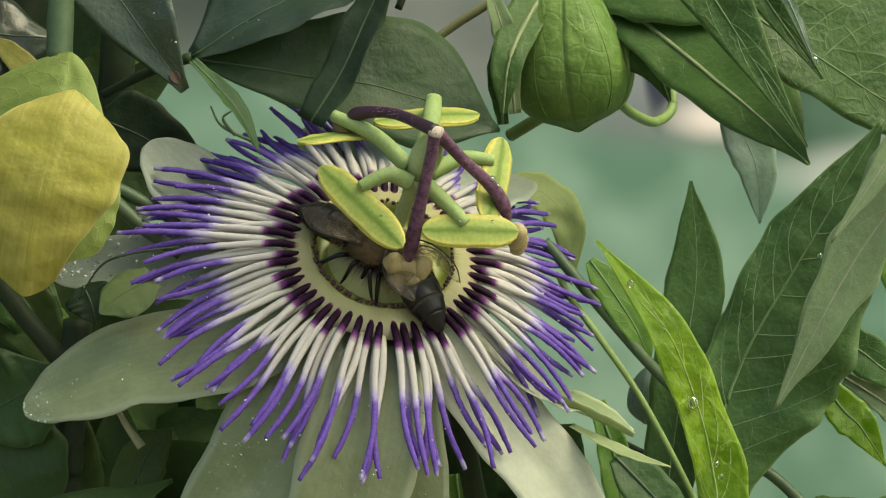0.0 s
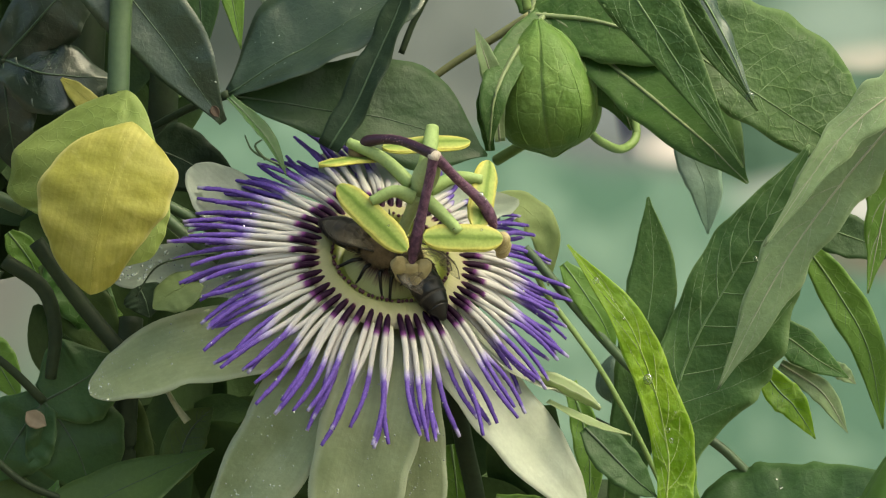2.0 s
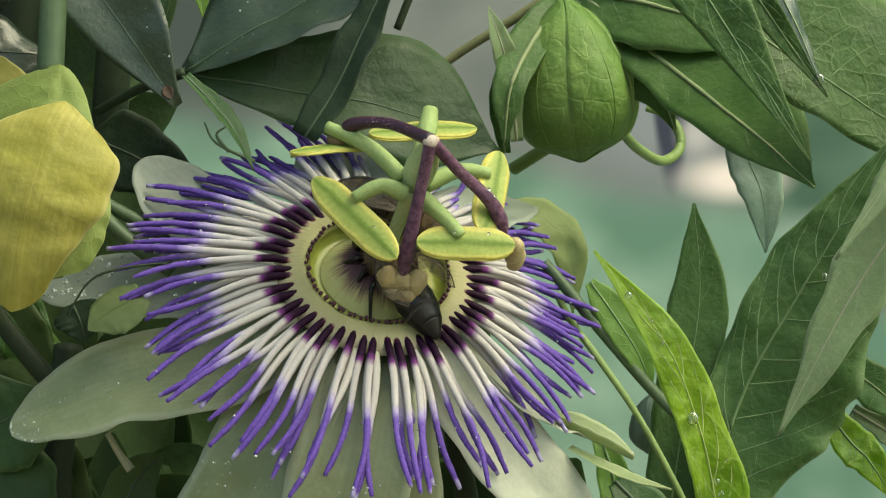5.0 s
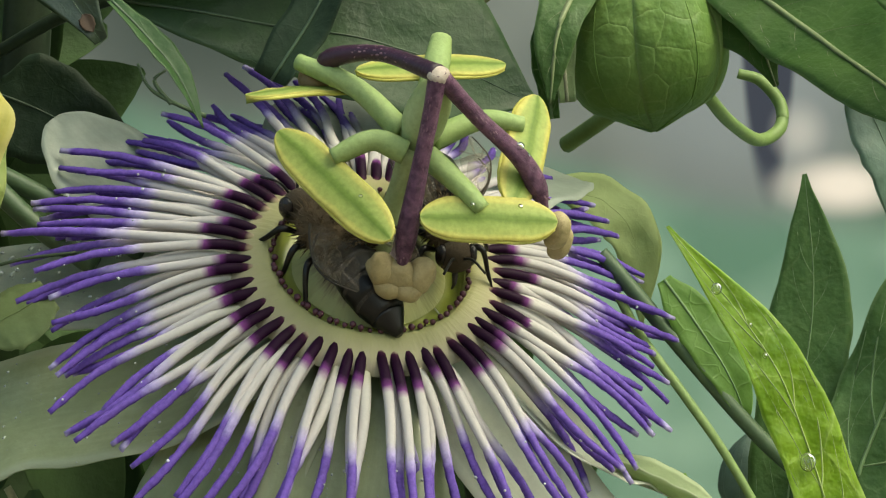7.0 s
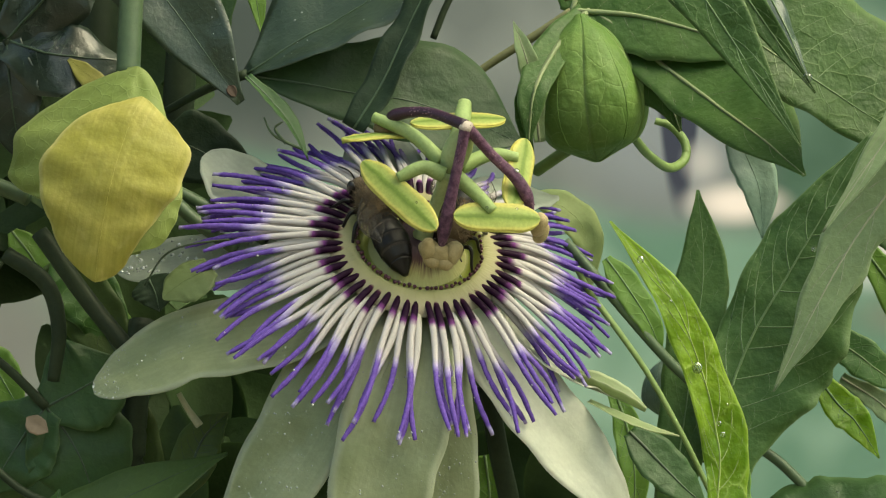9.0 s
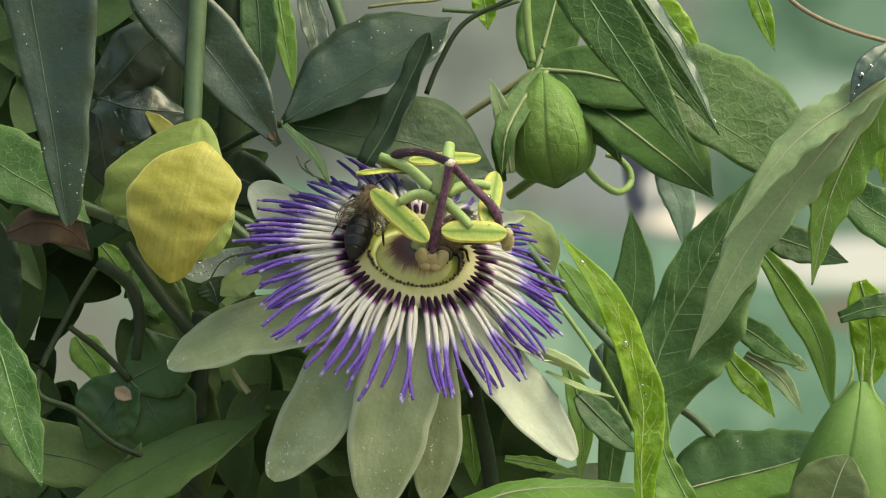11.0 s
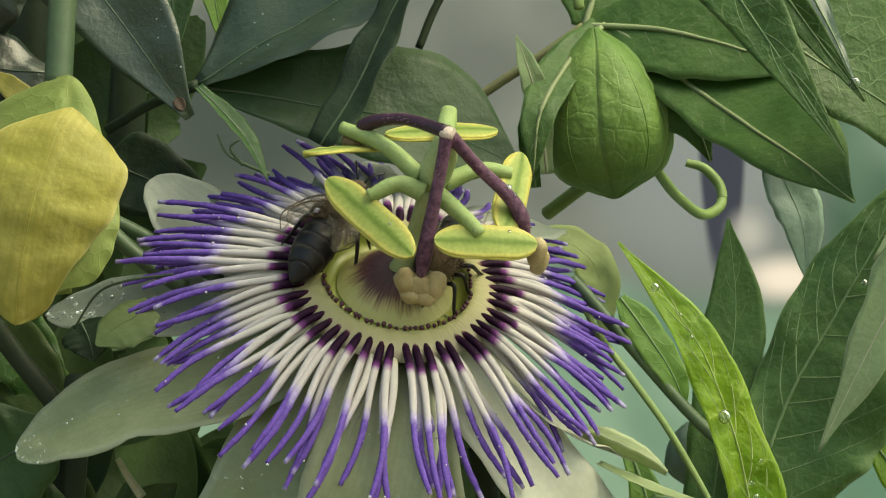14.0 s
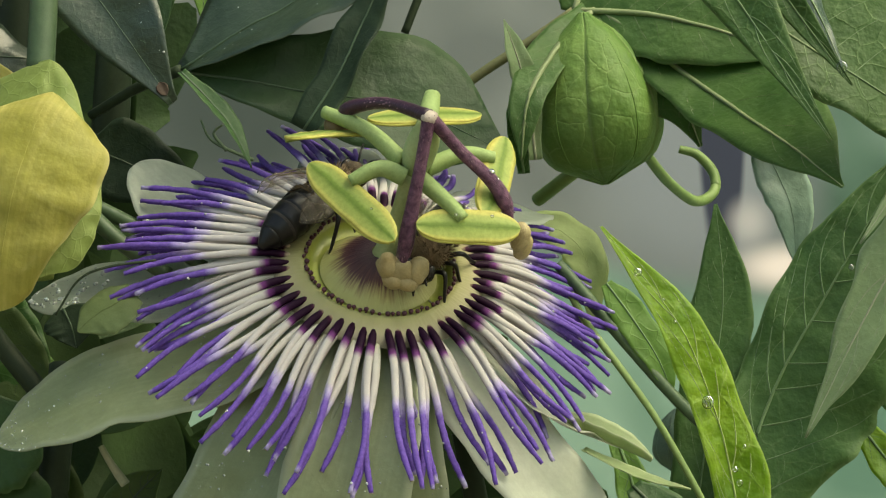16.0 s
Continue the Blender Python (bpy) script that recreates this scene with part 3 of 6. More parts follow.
M_BEE_HEAD = plain_material("bee_head", (0.022, 0.015, 0.009), (0.06, 0.042, 0.024), 1500, 0.85, 0.6)
M_BEE_DARK = plain_material("bee_shell", (0.0025, 0.002, 0.0025), (0.006, 0.005, 0.005), 900, 0.32, 0.15, spec=0.3)
M_BEE_BAND = plain_material("bee_band", (0.016, 0.013, 0.011), (0.032, 0.025, 0.018), 1500, 0.7, 0.5)
M_EYE = plain_material("bee_eye", (0.008, 0.006, 0.006), (0.014, 0.01, 0.01), 1500, 0.2, 0.3)
M_WING, nt_, bs_, out_ = nodes_of("bee_wing")
bs_.inputs["Base Color"].default_value, bs_.inputs["Roughness"].default_value = (0.11, 0.088, 0.062, 1), 0.25
bs_.inputs["Specular IOR Level"].default_value = 0.4
wing_vo = nt_.nodes.new("ShaderNodeTexVoronoi")
wing_vo.feature, wing_vo.inputs["Scale"].default_value = "DISTANCE_TO_EDGE", 420
tc_ = nt_.nodes.new("ShaderNodeTexCoord")
nt_.links.new(tc_.outputs["Object"], wing_vo.inputs["Vector"])
nt_.links.new(ramp(nt_, wing_vo.outputs["Distance"], [(0.0, 0.5), (0.03, 0.26), (0.07, 0.15)]), bs_.inputs["Alpha"])

# ---- setting ----
def backdrop_material():
    """Distance: a teal sheet below, a pale ledge, grey wall above and hedge to one side, each fading softly into the next."""
    mat, nt, bsdf, out = nodes_of("distance")
    tc = nt.nodes.new("ShaderNodeTexCoord")
    sep = nt.nodes.new("ShaderNodeSeparateXYZ")
    nt.links.new(tc.outputs["Object"], sep.inputs[0])
    broad, small = grain(nt, 14, 2, 0.4), grain(nt, 38, 1.5, 0.4)

    def band(axis, lo, hi, sway, slope=0.0):
        """0 below lo, 1 above hi (metres), on a softly wandering line that falls by slope to one side."""
        add = nt.nodes.new("ShaderNodeMath")
        add.operation = "MULTIPLY_ADD"
        nt.links.new(broad, add.inputs[0])
        add.inputs[1].default_value = sway
        tilt = nt.nodes.new("ShaderNodeMath")
        tilt.operation = "MULTIPLY_ADD"
        tilt.inputs[1].default_value = slope
        nt.links.new(sep.outputs["X"], tilt.inputs[0])
        nt.links.new(sep.outputs[axis], tilt.inputs[2])
        nt.links.new(tilt.outputs[0], add.inputs[2])
        mr = nt.nodes.new("ShaderNodeMapRange")
        mr.interpolation_type = "SMOOTHSTEP"
        mr.inputs["From Min"].default_value, mr.inputs["From Max"].default_value = lo + sway / 2, hi + sway / 2
        nt.links.new(add.outputs[0], mr.inputs["Value"])
        return mr.outputs["Result"]

    teal = mix(nt, ramp(nt, small, [(0.35, 0.0), (0.65, 1.0)]), (0.125, 0.225, 0.17), (0.245, 0.365, 0.29))
    grey = mix(nt, ramp(nt, small, [(0.35, 0.0), (0.65, 1.0)]), (0.15, 0.165, 0.16), (0.22, 0.235, 0.225))
    hedge = mix(nt, ramp(nt, small, [(0.35, 0.0), (0.65, 1.0)]), (0.068, 0.122, 0.088), (0.14, 0.22, 0.17))
    upper = mix(nt, band("X", 0.075, 0.10, 0.02), grey, hedge)
    colour = mix(nt, band("Z", 0.033, 0.045, 0.010, 0.17), teal, upper)

    def patch(cx, cz, rx, rz, soft):
        """1 inside a soft oval of the wall (metres), 0 outside."""
        mp = nt.nodes.new("ShaderNodeMapping")
        mp.vector_type = "TEXTURE"
        mp.inputs["Location"].default_value = (cx, 0.3, cz)
        mp.inputs["Scale"].default_value = (rx, 1000, rz)
        nt.links.new(tc.outputs["Object"], mp.inputs["Vector"])
        ln = nt.nodes.new("ShaderNodeVectorMath")
        ln.operation = "LENGTH"
        nt.links.new(mp.outputs["Vector"], ln.inputs[0])
        mr = nt.nodes.new("ShaderNodeMapRange")
        mr.interpolation_type = "SMOOTHSTEP"
        mr.inputs["From Min"].default_value, mr.inputs["From Max"].default_value = 1 + soft, 1 - soft
        nt.links.new(ln.outputs["Value"], mr.inputs["Value"])
        return mr.outputs["Result"]

    for cx, cz, rx, rz, soft, paint in (
        (0.142, 0.0175, 0.036, 0.0085, 0.6, (0.62, 0.60, 0.60)),
        (0.146, 0.0010, 0.024, 0.0065, 0.7, (0.19, 0.17, 0.14)),
        (0.060, 0.062, 0.026, 0.030, 0.5, (0.235, 0.255, 0.275)),
        (0.0655, 0.078, 0.0060, 0.046, 0.14, (0.05, 0.055, 0.08)),
        (0.0815, 0.0325, 0.0105, 0.0046, 0.8, (0.80, 0.70, 0.66)),
        (0.0720, 0.0440, 0.0040, 0.0045, 0.95, (0.45, 0.43, 0.43)),
        (0.1352, 0.0601, 0.0100, 0.0045, 0.7, (0.66, 0.57, 0.51)),
        (-0.0553, 0.0749, 0.0300, 0.0260, 0.6, (0.07, 0.085, 0.08)),
        (0.1300, 0.0700, 0.0200, 0.0100, 0.8, (0.30, 0.38, 0.34)),
        (-0.122, -0.008, 0.022, 0.030, 0.9, (0.20, 0.205, 0.195)),
    ):
        colour = mix(nt, patch(cx, cz, rx, rz, soft), colour, paint)
    nt.links.new(colour, bsdf.inputs["Base Color"])
    bsdf.inputs["Roughness"].default_value = 1.0
    bsdf.inputs["Specular IOR Level"].default_value = 0.0
    return mat


M_FAR = backdrop_material()
# unseen ground, its colour raised to bounce fill light into the shadows
M_BOUNCE_GROUND = plain_material("earth", (0.20, 0.175, 0.13), (0.28, 0.25, 0.19), 40, 0.95, 0.6, depth=0.02)
# backing foliage: leaf green darkened to hold the shade of the vine's gaps
M_FOLIAGE_SHADED = leaf_material("shaded_vine_leaf", (0.022, 0.048, 0.014), (0.046, 0.09, 0.025), (0.05, 0.09, 0.03), 0.18, 0.7, vein_mix=0.0)

bm = bmesh.new()
ring = [bm.verts.new((40 * math.cos(a), 40 * math.sin(a), -1.25)) for a in (2 * math.pi * k / 48 for k in range(48))]
bm.faces.new(ring)
tagged(new("ground", mesh_of("ground", bm, M_BOUNCE_GROUND)), "unseen ground under the vine, paled to bounce light upward", "ground", kind="structure")

bm = bmesh.new()
rows = []
for i in range(17):
    z = -1250 + i * 200
    rows.append([(x, 300 + 8 * noise.noise(Vector((x * 0.004, z * 0.004, 1))), z) for x in range(-1800, 1801, 150)])
grid(bm, rows)
top_, back_ = rows[-1], [(x, y + 140, z) for x, y, z in rows[-1]]
grid(bm, [top_, back_])
grid(bm, [back_, [(x, y, -1250) for x, y, z in back_]])
tagged(new("backdrop", mesh_of("backdrop", bm, M_FAR)), "blurred grey-green garden wall far behind the vine", "backdrop", kind="structure")


# ---- the passion flower ----
EX, EY, EN = Vector((0.98370, 0.13147, -0.12264)), Vector((0, 0.68210, 0.73126)), Vector((0.17979, -0.71934, 0.67099))


def F(a, b, h):
    """A point of the flower in the world (mm): across, back and up along its axis."""
    return EX * a + EY * b + EN * h


FRAME = Matrix((EX, EY, EN)).transposed().to_4x4()
flower = thing("passion_flower", (0, 0, 0), "blue, white and purple passion flower wide open with dewy pale petals", "flower")

# receptacle and disc, turned round the axis
def turned(profile_pts, sides=72, wobble=0.0):
    bm = bmesh.new()
    rows = []
    for r, h in profile_pts:
        rows.append([F((r + wobble * math.sin(5 * a + r)) * math.cos(a), (r + wobble * math.sin(5 * a + r)) * math.sin(a), h) for a in (2 * math.pi * k / sides for k in range(sides))])
    grid(bm, rows, close=True, uv=lambda i, j: (j / sides, i / (len(profile_pts) - 1)))
    return bm


part("receptacle", turned([(2, -9), (6, -8), (10, -5), (14, -2.2), (15.5, -1.2), (13.6, -0.6)]), M_LIME, flower, "pale green cup under the corona")
part("collar", turned([(16.9, -1.3), (16.6, -0.7), (16.0, -0.1), (15.2, 0.32), (14.0, 0.7), (13.0, 0.95), (12.3, 1.0), (11.8, 0.8), (11.4, 0.3)], 96, wobble=0.12), M_COLLAR, flower, "pale yellow-green collar inside the corona")
part("nectar_groove", turned([(11.5, 0.4), (11.2, -0.5), (10.6, -1.1), (9.8, -1.4), (9.0, -1.3), (8.2, -0.8)]), M_GROOVE, flower, "shiny yellow-green nectar groove")
part("operculum", turned([(1.6, 3.4), (2.6, 3.3), (4.0, 3.0), (5.6, 2.2), (7.0, 1.0), (8.2, -0.1), (9.2, -1.0)], 120, 0.05), M_OPERC, flower, "purple-streaked cone round the column")

# ring of small dark knobs
knob = bmesh.new()
tube(knob, [(0, 0, -0.9), (0, 0, -0.2)], [0.14, 0.16], sides=5, n=3)
lump(knob, (0, 0, 0), ((0, 0, 0.36), (0.4, 0, 0), (0, 0.4, 0)), 7, 5, 0.25)
knob = mesh_of("knob", knob, M_DOT)
N_DOT = 74
for k in range(N_DOT):
    a = 2 * math.pi * (k + rng.uniform(-0.22, 0.22)) / N_DOT
    r = 11.75 + rng.uniform(-0.22, 0.22)
    p = F(r * math.cos(a), r * math.sin(a), 1.25 + rng.uniform(-0.2, 0.25)) * MM
    part("knob", knob, M_DOT, flower, m=Matrix.Translation(p) @ FRAME @ Matrix.Scale(rng.uniform(0.8, 1.15), 4))


# corona filaments: a few shapes shared by many
def filament(length, droop, bend, wig, mat):
    bm = bmesh.new()
    n = 12
    line = []
    for i in range(n + 1):
        s = i / n
        line.append((s * length, bend * s * s + wig * math.sin(7 * s) * s, -0.45 * (1 - min(1, s * 6)) + 0.55 * math.sin(math.pi * min(1, s * 1.5)) * (1 - s) - droop * s ** 1.45))
    tube(bm, line, [0.50, 0.62, 0.66, 0.64, 0.61, 0.59, 0.56, 0.52, 0.50, 0.49, 0.46, 0.34], sides=8, n=40, flat=0.85)
    knots = random.Random(int(length * 100))
    for v in bm.verts:
        if v.co.x > 0.52 * length * MM:
            v.co += Vector((0, knots.uniform(-0.075, 0.075), knots.uniform(-0.075, 0.075))) * MM
    return mesh_of("filament", bm, mat)


SHAPES = ((25.6, 9.0, 0.8, 0.8), (24.6, 10.2, -1.2, -0.7), (26.4, 10.6, 1.4, 0.6), (23.8, 8.2, -0.7, 0.9), (25.8, 9.6, 0.2, -0.9), (23.0, 11.2, 1.0, 0.7), (26.0, 8.4, -1.6, 0.5), (24.2, 9.8, 1.7, -0.7))
UPPER = [filament(*s, M_FIL) for s in SHAPES]
LOWER = [filament(*s, M_FIL_LOW) for s in SHAPES]
for count, r0, h0, fat, tilt, kinds in ((52, 13.1, 0.45, 1.02, 0.0, UPPER), (64, 15.3, -0.75, 1.08, 0.9, LOWER), (60, 15.6, -1.4, 1.04, 2.2, LOWER)):
    for k in range(count):
        a = 360 * (k + 0.37 * tilt + rng.uniform(-0.09, 0.09)) / count
        if tilt and k % 2 and abs((a + 275) % 360 - 180) < 78:
            continue
        back = 1.0 if 95 < a % 360 < 195 else 0.0
        m = FRAME @ pose(0, 0, h0 * MM, 0, 0, a) @ pose(r0 * MM, 0, 0, rng.uniform(-14, 14), rng.uniform(-3.0, 4.0) + tilt - 5.0 * back, rng.uniform(-1.7, 1.7)) @ Matrix.Diagonal((rng.uniform(0.92, 1.05) if not tilt else rng.uniform(0.80, 1.01) + 0.09 * back, fat, fat, 1))
        part("filament", kinds[rng.randrange(len(kinds))], M_FIL, flower, m=m)

# petals and sepals: midrib points and half-widths
def petal(name, pts, widths, normal, mat, label="", **kw):
    bm, top = blade(pts, widths, normal, thick=0.45, nv=30, nu=12, **kw)
    ob = part(name, bm, mat, flower, label)
    return ob, top


PETALS = []
PETALS.append(petal("petal", [F(-8, -4, -2.5), (-22.3, -4.0, -14.3), (-42.2, 2.0, -18.1), (-61.0, 8.0, -25.9)], [4.5, 8.2, 9.4, 9.4, 9.0, 8.2], (-0.1, -0.8, 0.6), M_PETAL_SHADED, "pale dewy petal, corona shade put into its grey-green", blunt=0.35, fold=0.08, wave=0.3))
PETALS.append(petal("petal", [F(-8, 5, -4), (-23.0, 12.0, 5.6), (-33.3, 16.5, 12.4), (-41.2, 18.0, 19.2)], [4.0, 6.5, 7.4, 7.6, 7.2, 6.6], (0.2, -0.8, 0.6), M_PETAL_WHITE, "white rounded petal", blunt=0.35, fold=0.1))
PETALS.append(petal("petal", [F(-9, 0, -4.5), (-27.2, 12.0, -2.5), (-43.2, 16.0, -1.8), (-58.1, 19.0, -2.8)], [4.0, 6.8, 7.6, 7.6, 7.0, 6.0], (-0.1, -0.7, 0.65), M_PETAL_WHITE, "white petal wet with dew", blunt=0.35, fold=0.1))
PETALS.append(petal("petal", [F(-5, -9, -2.5), (-14.4, -9.0, -22.9), (-22.7, -8.0, -37.9), (-34.7, -5.0, -53.9)], [4.5, 8.2, 9.4, 9.4, 8.8, 8.0], (-0.2, -0.9, 0.35), M_PETAL_SHADED, "pale hanging petal, corona shade put into its grey-green", blunt=0.35, fold=0.1, wave=0.3))
PETALS.append(petal("petal", [F(0, -10, -2.5), (-1.9, -13.0, -25.8), (-6.0, -14.0, -42.1), (-9.5, -13.0, -61.8)], [5, 8.5, 9.8, 9.8, 9.2, 8.4], (0.05, -0.95, 0.3), M_PETAL_SHADED, "pale hanging petal, corona shade put into its grey-green", blunt=0.35, fold=0.08, wave=0.2))
PETALS.append(petal("petal", [F(3, -9, -4.5), (3.3, -7.0, -27.0), (5.0, -6.0, -43.4), (3.5, -4.0, -60.5)], [4.5, 6.8, 7.0, 6.6, 6.2, 5.6], (0.1, -0.95, 0.3), M_PETAL_SHADED, "pale dewy petal hanging behind another", blunt=0.35, fold=0.1, wave=0.3))
PETALS.append(petal("petal", [F(7, -7, -3.5), (15.7, -3.0, -21.4), (25.9, -1.0, -34.5), (38.7, 3.0, -49.3)], [4, 6.2, 7.4, 7.7, 7.3, 6.6], (0.35, -0.9, 0.35), M_PETAL_CREAM_LIT, "creamy white petal with a raised keel", blunt=0.35, fold=0.16, wave=0.2))
PETALS.append(petal("petal", [F(9, -2, -3), (24.6, 2.0, -21.2), (33.6, 5.0, -26.0), (42.4, 8.0, -29.2)], [3.5, 5.0, 4.6, 3.4, 2.4, 1.8], (0.1, -0.35, 0.95), M_PETAL_CREAM_LIT, "creamy petal seen nearly edge-on", blunt=0.35, fold=0.2))
PETALS.append(petal("petal", [F(6, 8, -2.5), F(16, 22, -5), F(24, 32, -11), F(29, 40, -18)], [4, 7, 7.5, 6.5, 4, 3.4], (0.1, -0.6, 0.75), M_PETAL_WHITE, "white petal at the back", blunt=0.35, fold=0.1))
PETALS.append(petal("petal", [F(-2, 9, -2.5), F(-6, 24, -4), F(-8, 36, -8), F(-9, 45, -14)], [4, 7, 7.5, 6.5, 4, 3.4], (0, -0.6, 0.75), M_PETAL_WHITE, "white petal at the back", blunt=0.35, fold=0.1))

dr = random.Random(11)


def beads(ob, rows, count, sizes):
    """Beads of dew lying on the upper skin of a blade, in loose clusters."""
    bm = bmesh.new()
    nv, nu = len(rows) - 1, len(rows[0]) - 1
    for k in range(count):
        if k % 6 == 0:
            ci, cj = dr.uniform(1, nv - 1), dr.uniform(0.6, nu - 0.6)
        x, y = min(max(ci + dr.gauss(0, nv * 0.07), 0.5), nv - 0.51), min(max(cj + dr.gauss(0, nu * 0.10), 0.3), nu - 0.31)
        i, j, f, g = int(x), int(y), x % 1, y % 1
        p = rows[i][j].lerp(rows[i][j + 1], g).lerp(rows[i + 1][j].lerp(rows[i + 1][j + 1], g), f)
        nn = (rows[i][j + 1] - rows[i][j]).cross(rows[i + 1][j] - rows[i][j]).normalized()
        nn = -nn if nn.y > 0 else nn
        r = dr.choice(sizes) * dr.uniform(0.8, 1.2)
        s = nn.cross(Vector((0.3, 0.1, 1))).normalized()
        lump(bm, p + nn * 0.03, (nn * r * 0.6, s * r * dr.uniform(0.8, 1.3), nn.cross(s) * r * dr.uniform(0.8, 1.4)), 7, 5)
    part("dew", bm, M_DEW, ob, "fine beads of dew")["kind"] = "stuff"


for ob_, top_ in PETALS[:1] + PETALS[3:6]:
    beads(ob_, top_, 260, (0.05, 0.06, 0.07, 0.09, 0.12, 0.18))
beads(*PETALS[2], 130, (0.12, 0.16, 0.22, 0.3, 0.4))
bm = bmesh.new()
for ob_ in [o for o in flower.children if o.name.startswith("filament")]:
    for k in range(dr.choice((0, 1, 1, 2, 3))):
        v = ob_.data.vertices[dr.randrange(len(ob_.data.vertices) // 2, len(ob_.data.vertices))]
        r = dr.choice((0.12, 0.16, 0.22))
        lump(bm, (ob_.matrix_basis @ v.co) / MM, ((r, 0, 0), (0, r, 0), (0, 0, r)), 7, 5)
part("dew", bm, M_DEW, flower, "fine beads of dew on the corona")["kind"] = "stuff"

# column, ovary, stamens and styles
def C(a, b, h):
    return F(a + 0.125 * h, b + 0.03 * h, h)


bm = bmesh.new()
tube(bm, [C(0, 0, 0), C(0, 0, 7), C(0, 0, 13), C(0, 0, 19)], [2.2, 1.35, 1.2, 1.6], 14, 14)
part("column", bm, M_OVARY, flower, "pale green column")
bm = bmesh.new()
lump(bm, F(3.2, 1.9, 22.9), (EN * 6.2 + EX * 0.6, EX * 2.6, EY * 2.5), 20, 14, 0.03)
part("ovary", bm, M_OVARY, flower, "egg-shaped pale green ovary")


def stamen(root, knee, end, a0, a1, width, face, belly=None):
    """An arm with its boat-shaped anther."""
    bm = bmesh.new()
    tube(bm, [root, knee, end], [1.75, 1.7, 1.55, 1.5, 1.25], 12, 18, 0.8)
    arm = part("stamen_arm", bm, M_ARM, flower, "light green stamen arm")
    mid = (a0 + a1) / 2 + Vector(face).normalized() * (0.5 if belly is None else belly)
    bm, top = blade([a0, mid, a1], [width * 0.8, width * 0.92, width, width, width * 0.95, width * 0.8], face, fold=-0.10, thick=1.1, nv=24, nu=12, blunt=0.22, both=True, crumple=0.0, wave=0.08)
    anther = part("anther", bm, M_ANTHER, flower, "yellow-edged green anther")
    bm = bmesh.new()
    for side in (0, -1):
        tube(bm, [r[side] - Vector(face).normalized() * 0.4 for r in top[1:-1:3]], [0.12, 0.22, 0.22, 0.12], 6, 18)
    part("pollen_rim", bm, M_POLLEN, anther, "bright yellow rim")


stamen(C(-1.0, -1.5, 19.5), C(-5.0, -1.0, 20.2), C(-9.0, -2.6, 18.2), F(-13.2, 2.6, 17.0), F(0.6, -12.4, 16.6), 2.6, F(-0.35, -0.4, 0.85))
stamen(C(1.5, -1.5, 19.5), C(5.5, -4.6, 18.6), C(8.6, -7.2, 17.6), F(3.8, -8.5, 17.0), F(19.6, -6.3, 17.0), 2.7, F(0.1, -0.42, 0.9))
stamen(C(1.8, 1.0, 19.5), C(7.0, 4.5, 20.5), C(12.3, 5.4, 20.0), F(16.6, 11.6, 20.0), F(14.2, -5.6, 18.0), 2.5, (0.35, -0.9, 0.2))
stamen(C(-1.6, 1.4, 20.0), C(-7.5, 6.4, 21.2), C(-14.3, 10.6, 20.4), F(-17.4, 5.6, 19.2), F(-4.6, 10.4, 18.6), 2.3, F(-0.5, 0.35, 0.8))
stamen(C(0.3, 2.0, 20.0), C(1.2, 9.5, 22.5), C(1.6, 15.0, 23.2), F(-5.0, 11.0, 20.6), F(12.6, 15.8, 20.6), 2.3, F(0.1, 0.2, 0.95))

TIP = F(3.45, 0.1, 31.0)


def style(pts, lumps, mat, mat_stigma, label):
    bm = bmesh.new()
    tube(bm, pts, [1.1, 1.0, 0.95, 1.0, 1.15, 1.2, 0.3], 12, 34)
    ob = part("style", bm, mat, flower, label)
    bm = bmesh.new()
    line, sr = spline(pts, 120), random.Random(len(label))
    for k in range(260):
        p = line[sr.randrange(4, 112)]
        d = Vector((sr.uniform(-1, 1), sr.uniform(-1, 1), sr.uniform(-1, 1)))
        t = (line[-1] - line[0]).normalized()
        d = (d - d.dot(t) * t).normalized()
        lump(bm, p + d * 0.9, (t * sr.uniform(0.1, 0.34), t.cross(d) * sr.uniform(0.07, 0.15), d * 0.1), 6, 5)
    part("speckle", bm, M_SPECK, ob, "pale raised speckles")["kind"] = "stuff"
    bm = bmesh.new()
    for c, ax in lumps:
        lump(bm, c, ax, 20, 14, 0.22, seed=c[0])
    part("stigma", bm, mat_stigma, flower, "knobbed beige stigma")


style([TIP, F(3.35, -1.9, 26.6), F(3.1, -4.4, 20.6), F(2.85, -7.1, 14.2), F(2.8, -9.6, 8.4)],
      [(F(2.9, -9.0, 7.8), (EX * 2.1, EY * 1.4, EN * 2.2)), (F(0.7, -8.7, 8.0), (EX * 1.6 + EN * 0.9, EY * 1.6, EN * 2.7 - EX * 0.9)), (F(5.1, -8.7, 8.0), (EX * 1.6 - EN * 0.9, EY * 1.6, EN * 2.7 + EX * 0.9)), (F(1.7, -9.6, 6.2), (EX * 1.7, EY * 1.3, EN * 1.4)), (F(4.1, -9.6, 6.2), (EX * 1.7, EY * 1.3, EN * 1.4))],
      M_STYLE, M_STIGMA, "purple speckled style arching forward")
style([TIP, F(9.0, 0.4, 25.0), F(15.2, -1.2, 20.4), F(18.6, -3.6, 15.6)],
      [(F(20.0, -4.0, 13.6), (EX * 1.7, EY * 2.0, EN * 2.4)), (F(20.8, -3.4, 11.2), (EX * 1.6, EY * 1.8, EN * 2.2))],
      M_STYLE, M_STIGMA, "purple speckled style arching sideways")
